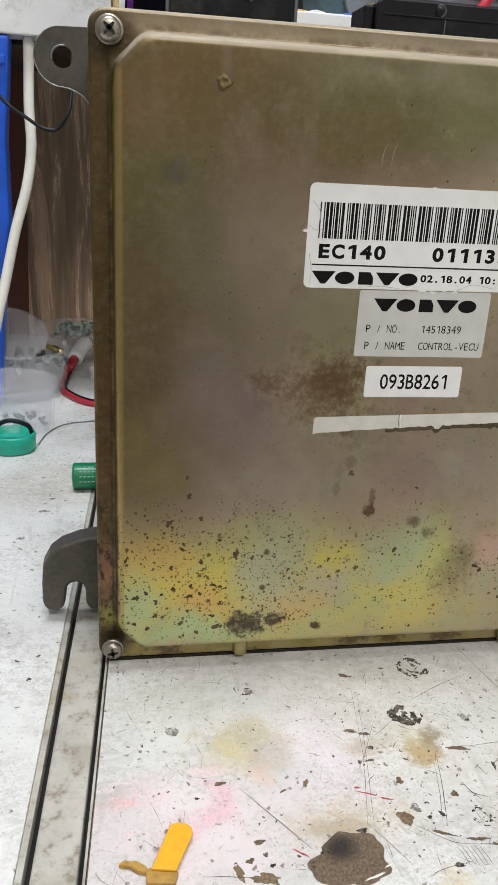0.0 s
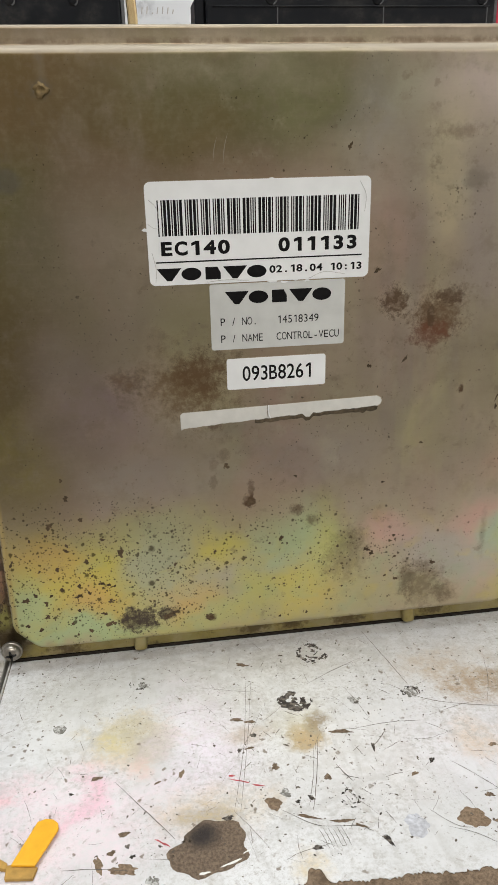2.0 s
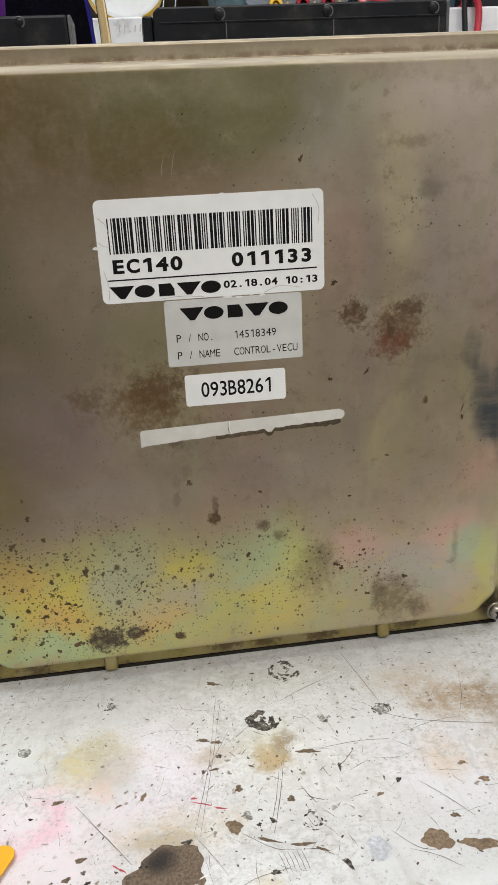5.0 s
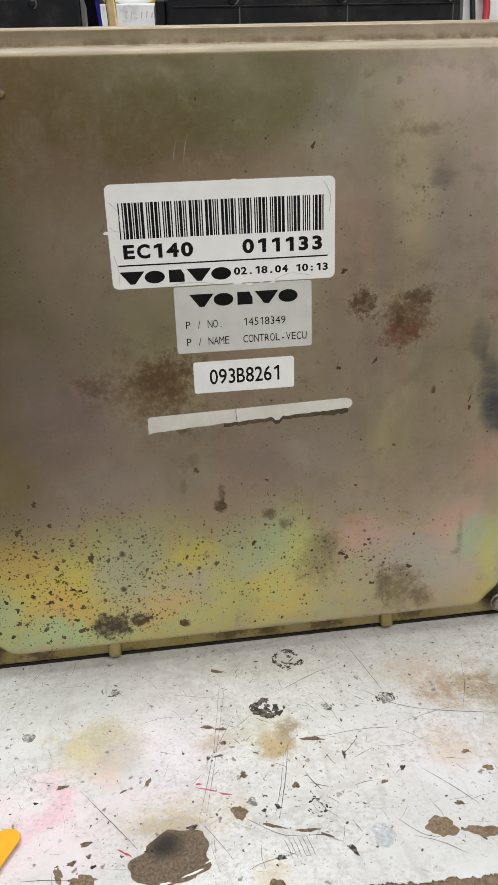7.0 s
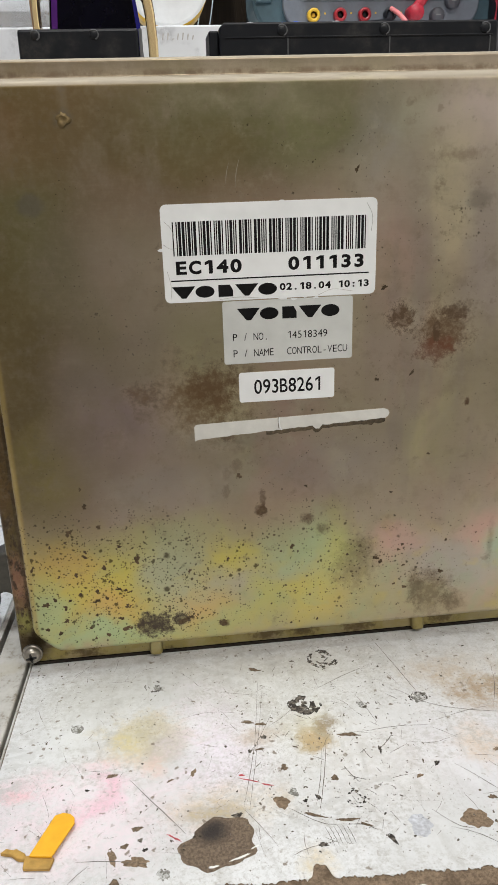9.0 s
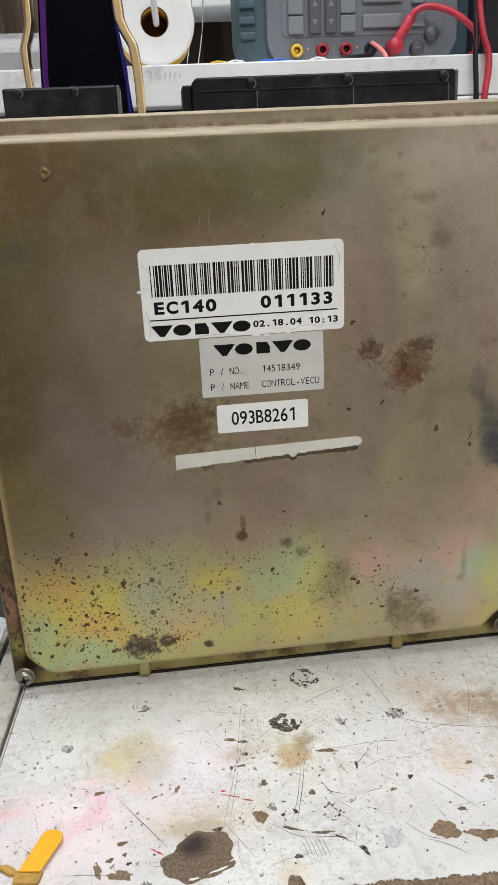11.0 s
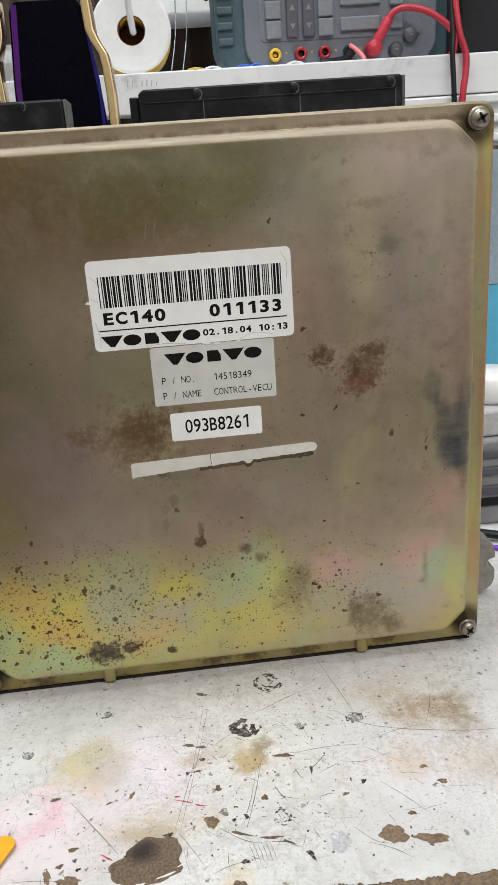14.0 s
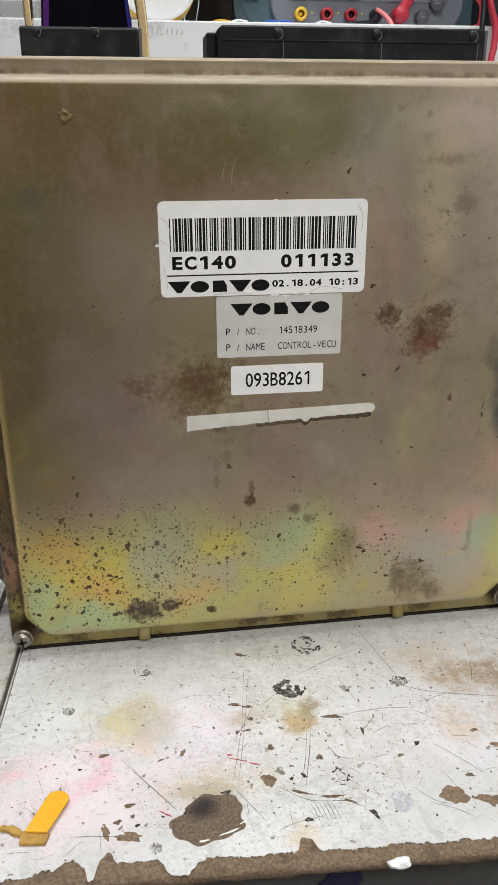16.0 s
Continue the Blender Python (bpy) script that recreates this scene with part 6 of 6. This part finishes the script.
def shelf_clutter():
    z = SHELF_Z
    e = thing("storage_box", -30, 690, z, "clear grey plastic storage box with a lid on the shelf", "box")
    part("tub", prism(rounded(-130, -6, 0, 26, 2, 3), 672, 740, "y", 1), MAT_FROST, e)
    for ob in e.children:
        ob.location.z = z * MM
    part("lid", box(-133, -3, 670, 742, z + 26.2, z + 30, 1), MAT_FROST, e)
    c = thing("green_card", 354, 754, z, "pale green card leaning behind the instrument", "card")
    part("sheet", box(345, 362, 752, 756, z + 0.2, z + 130, 0.4), MAT_PALEGREEN, c)
    k = thing("black_case", 430, 690, z, "black plastic case standing on the shelf", "case")
    part("shell", box(363, 520, 668, 780, z + 0.2, z + 170, 4, 3), MAT_BLACK, k)
    part("lid_seam", box(362.6, 520.4, 667.6, 668.4, z + 110, z + 112, 0.3), MAT_BLACKEDGE, k)
    w = thing("white_case", 145, 930, z, "white sheet-metal case standing at the back of the shelf", "case")
    part("shell", box(60, 198, 900, 990, z + 86, z + 240, 2), MAT_WHITE, w)
    for x in (64, 186):
        part("post", box(x, x + 8, 910, 980, z + 0.2, z + 86, 1), MAT_DARK, w)
    part("screw", lathe([(0, -1), (3, -0.8), (3.4, 0)], (166, 899.9, z + 100), "y", 16), MAT_DARK, w)
    rng = random.Random(3)
    for k, (x, m) in enumerate(((136, MAT_YELLOW), (150, MAT_WHITE), (176, MAT_BLUE), (186, MAT_BLUE), (218, MAT_WHITE))):
        s = thing("wire_offcut", x, 655, z, "short stripped wire offcut on the shelf", "wire", "wire offcuts")
        part("wire", tube([(x - 6, 652 + k, z + 1.4), (x, 655, z + 2.4 + rng.uniform(0, 1)), (x + 7, 653, z + 1.5)], 0.8, 8), m, s, "", True)
    s = thing("thin_wires", 148, 780, z, "thin grey wires hanging behind the spool", "wire")
    for x in (126, 138):
        part("wire", tube([(x + 8, 890, z + 140), (x + 4, 880, z + 70), (x - 6, 860, z + 20), (x - 10, 850, z + 0.8)], 0.7, 6), MAT_FOIL, s, "", True)


# ---------------------------------------------------------------- under the shelf
def tub(x, y, r, h, label, lid=None):
    e = thing("plastic_tub", x, y, 0, label, "tub", "clear plastic tubs")
    part("wall", lathe([(0, 0.3), (r * 0.86, 0.3), (r * 0.9, 2), (r * 0.98, h - 3), (r * 1.03, h - 2), (r * 1.03, h), (r * 0.97, h), (r * 0.93, h - 3), (r * 0.84, 2.2), (0, 1.8)], (x, y, 0), "z", 40), MAT_FROST, e, "", True)
    if lid:
        r = lid[4]
        dx, dy, dz, tilt = lid[:4]
        b = lathe([(0, 0), (r * 0.94, 0), (r * 0.98, 1), (r * 1.05, 1.2), (r * 1.05, 4), (r * 1.0, 4), (r * 0.98, 2.2), (0, 1.6)], (0, 0, 0), "z", 40)
        bmesh.ops.transform(b, matrix=pose((x + dx) * MM, (y + dy) * MM, dz * MM, tilt, 12, 0), verts=b.verts)
        part("lid", b, MAT_FROST, e, "loose clear lid", True)
    return e


def bits(x, y, r, z, n, seed, mats, label, size=2.4):
    """A handful of small metal parts in a tub."""
    rng = random.Random(seed)
    e = thing("small_parts", x, y, z, label, "hardware", "", "stuff")
    for mat in mats:
        b = None
        for _ in range(n):
            a, d = rng.uniform(0, 6.28), r * math.sqrt(rng.random()) * 0.72
            c = Vector((x + d * math.cos(a), y + d * math.sin(a), z + rng.uniform(0, 5))) * MM
            t = box(-size * rng.uniform(0.6, 2.2), size * rng.uniform(0.6, 2.2), -size, size, -size * 0.6, size * 0.6, 0.4, 1)
            bmesh.ops.transform(t, matrix=Matrix.Translation(c) @ Euler((rng.uniform(0, 3), rng.uniform(0, 3), rng.uniform(0, 3))).to_matrix().to_4x4(), verts=t.verts)
            b = join(b, t)
        part("pieces", b, mat, e)


def bench_clutter():
    tub(-86, 592, 38, 38, "clear plastic tub with loose metal parts inside")
    bits(-80, 596, 34, 4, 7, 4, (MAT_FOIL, MAT_MID), "grey metal parts in a clear tub", 2.0)
    tub(-88, 690, 44, 42, "clear plastic tub full of fittings, its lid leaning on it", (-7, -8, 53, 26, 32))
    bits(-76, 694, 40, 26, 14, 5, (MAT_FOIL, MAT_DARKKEY), "brass and steel fittings in a clear tub", 2.6)
    e = thing("brass_fitting", -52, 690, 38, "small brass barrel fitting in a clear tub", "fitting")
    part("barrel", tube([(-62, 688, 42), (-55, 682, 41), (-49, 676, 39)], 3.0, 12, 2), MAT_BRASS, e, "", True)
    tub(-44, 826, 44, 30, "low clear tub of grey metal scraps")
    bits(-40, 826, 38, 24, 34, 6, (MAT_FOIL, MAT_PALEGREEN), "grey-green metal scraps in a low tub", 2.2)
    # turquoise cell pack with a black loop
    e = thing("cell_pack", -77, 546, 0, "turquoise-wrapped round cell pack with a black wire loop", "battery")
    part("wrapper", lathe([(0, 0.2), (15.2, 0.2), (16.2, 1.2), (16.4, 12), (15.6, 13.2), (14.4, 13.2), (14.0, 9), (0, 9)], (-77, 546, 0), "z", 40), MAT_TURQ, e, "", True)
    part("wire_loop", tube([(-91, 546, 10), (-88, 544, 18), (-78, 543, 23), (-66, 544, 19), (-63, 546, 12)], 1.7, 10), MAT_BLACK, e, "", True)
    # green cell
    e = thing("lithium_cell", -17, 492, 0, "small green-wrapped lithium cell lying on the bench", "battery")
    part("wrapper", lathe([(0, 0), (7.6, 0), (8.4, 0.7), (8.6, 1.6), (8.6, 27), (7.6, 28), (0, 28)], (-30.5, 474, 8.7), "x", 36), MAT_GREENBAT, e, "", True)
    for k in range(4):
        a = radians(118 + k * 22)
        p = Vector((0, math.cos(a), math.sin(a))) * 8.68
        b = None
        for j in range(4):
            b = box(-26 + j * 2.6, -26 + j * 2.6 + 1.7, 474 + p.y - 0.3, 474 + p.y + 0.3, 8.7 + p.z - 0.25, 8.7 + p.z + 0.25, bm=b)
        part("print_bars", b, MAT_PALEGREEN, e)
    part("end_cap", lathe([(0, -0.6), (3, -0.6), (3, 0.2)], (-30.5, 474, 8.7), "x", 20), MAT_STEEL, e)
    # red and black wire with a white plug
    e = thing("battery_lead", -44, 720, 0, "red and black battery lead with a white plug", "cable")
    part("red_wire", tube([(-46, 742, 13), (-51, 716, 6), (-52, 692, 2.6), (-45, 672, 2.6), (-34, 655, 2.6), (-20, 644, 2.6), (20, 630, 2.6)], 2.4, 10), MAT_RED, e, "", True)
    part("black_wire", tube([(-44, 744, 11), (-48.5, 716, 4), (-49, 694, 2.2), (-42, 676, 2.2), (-32, 662, 2.2), (-18, 652, 2.2), (22, 642, 2.2)], 1.8, 10), MAT_BLACK, e, "", True)
    part("red_plug", tube([(-48, 728, 11), (-45, 740, 14), (-43, 750, 15)], 4.6, 12), MAT_RED, e, "red plug end", True)
    part("plug", tube([(-43, 748, 15), (-39, 764, 19), (-34, 782, 22)], 7.5, 14), MAT_WHITE, e, "white plastic plug", True)
    part("shell", tube([(-26, 730, 6.4), (-18, 742, 6.4), (-8, 756, 6.4)], 6.0, 14), MAT_WHITE, e, "white plastic plug", True)
    e = thing("bare_wire", -40, 600, 0, "thin bare wire curled on the bench", "wire")
    part("wire", tube([(-60, 552, 0.7), (-55, 578, 0.7), (-43, 598, 0.7), (-22, 606, 0.7), (8, 616, 0.7)], 0.5, 8), MAT_FOIL, e, "", True)
    # hanging cables and the blue bin
    e = thing("white_cable", -62, 610, 0, "thick white mains cable hanging under the shelf", "cable")
    part("cable", tube([(-64.2, 651, 281.7), (-64.8, 650, 262), (-65.3, 645, 234), (-64.4, 640, 207), (-68, 634, 180), (-77.6, 625, 145), (-88, 616, 100), (-104, 600, 40), (-128, 590, 4)], 3.9, 14, 12), MAT_CABLE, e, "", True)
    e = thing("black_cable", -50, 615, 0, "thin black cable looping under the shelf", "cable")
    part("cable", tube([(-98, 632, 281), (-86, 622, 246), (-76, 612, 234), (-65, 612, 227), (-53, 612, 220), (-43, 612, 220), (-36, 612, 229), (-33, 618, 242), (-32, 640, 281)], 1.3, 8), MAT_BLACK, e, "", True)
    e = thing("blue_bin", -130, 640, 0, "tall blue plastic bin standing on the bench", "bin")
    part("wall", prism([(-190, 0.3), (-98, 0.3), (-90, 95), (-83, 150), (-83, 210), (-77, 281), (-190, 281)], 640.2, 662, "y", 2), MAT_BLUE, e)
    part("rim", box(-192, -80, 637, 640, 262, 268, 0.8), MAT_BLUE, e)
    e = thing("brown_board", -80, 789, 0, "reddish-brown board leaning behind the bin", "board")
    part("sheet", prism([(-122, 0.3), (-100, 0.3), (-92, 281), (-114, 281)], 880, 886, "y", 0.5), plain("red_brown_board", (0.10, 0.03, 0.015), 0.6), e)
    # folded yellow tab lying on the bench
    e = thing("yellow_tab", 14, 183, 0, "bright yellow folded card tab lying on the bench", "card tab")
    tab = [(8.6, 178.6), (16.2, 177.2), (22.6, 190.4), (22.4, 192.8), (20.8, 194.6), (18.2, 195.4), (15.4, 194.6)]
    part("tab", prism(tab, 1.6, 2.6, "z", 0.3), MAT_TAB, e)
    part("fold", prism([(7.0, 174.6), (15.8, 173.4), (17.0, 177.6), (9.4, 179.8), (7.0, 179.6)], 0.25, 1.55, "z", 0.25), MAT_TABSIDE, e)
    part("stub", prism([(-1.4, 181.8), (0.4, 183.4), (2.6, 182.6), (4, 182.8), (7.2, 180.4), (7.4, 178), (4.6, 178.8), (2.2, 180.8)], 0.25, 1.8, "z", 0.3), MAT_TABSIDE, e)
    # grey apparatus and blue bag beside the unit
    e = thing("grey_adapter", 330, 450, 0, "grey moulded plastic adapter standing beside the unit", "adapter")
    part("body", prism(rounded(285, 380, 0.3, 60, 8, 5), 410, 470, "y", 2), MAT_MID, e)
    part("upper", prism(rounded(287, 380, 60.2, 78, 5, 5), 415, 465, "y", 2), plain("pale_grey_plastic", (0.42, 0.42, 0.43), 0.5), e)
    for z in (23, 36, 48):
        part("rib", box(284, 380, 407.6, 410.2, z, z + 6, 1), MAT_DARKKEY, e)
    part("dark_slot", box(284.6, 380, 408.4, 410.4, 14.5, 20, 0.3), MAT_BLACK, e, "black slot between the two halves")
    part("cap", lathe([(0, 0), (16, 0), (18, 3), (18, 16), (14, 20), (0, 20)], (306, 440, 78.4), "z", 30), MAT_WHITE, e, "", True)
    e = thing("purple_wire", 300, 372, 0, "purple wire lying on the bench beside the unit", "wire")
    part("wire", tube([(262, 392, 2.0), (275, 380, 2.0), (290, 372, 2.0), (312, 366, 2.0), (340, 368, 2.0)], 1.6, 10), plain("purple_insulation", (0.16, 0.03, 0.42), 0.4), e, "", True)
    e = thing("black_lead_loop", 300, 385, 0, "black cable looped on the bench beside the unit", "cable")
    part("cable", tube([(256, 400, 3.0), (272, 392, 6.0), (288, 386, 5.0), (306, 380, 3.4), (340, 384, 3.0)], 2.8, 10), MAT_BLACK, e, "", True)
    e = thing("light_blue_box", 360, 560, 0, "light blue cardboard box at the back of the bench", "box")
    part("carton", box(300, 440, 560, 628, 0.3, 135, 1), MAT_SKY, e)
    part("flap", box(300, 440, 559, 561, 135.2, 236, 0.6), plain("grey_blue_card", (0.27, 0.34, 0.40), 0.6), e)


for letters, thickness in (("EC1400113", 0.04), ("02.18.04 10:13", 0.034), ("093B8261", 0.010), ("P/NO.AMECTRLVU-14518349", 0.0)):
    for letter in sorted(set(letters + "0") - {" "}):
        glyph(letter, thickness)
room()
workbench()
control_unit()
shelf()
phone_stand()
solder_spool()
calibrator()
shelf_clutter()
bench_clutter()
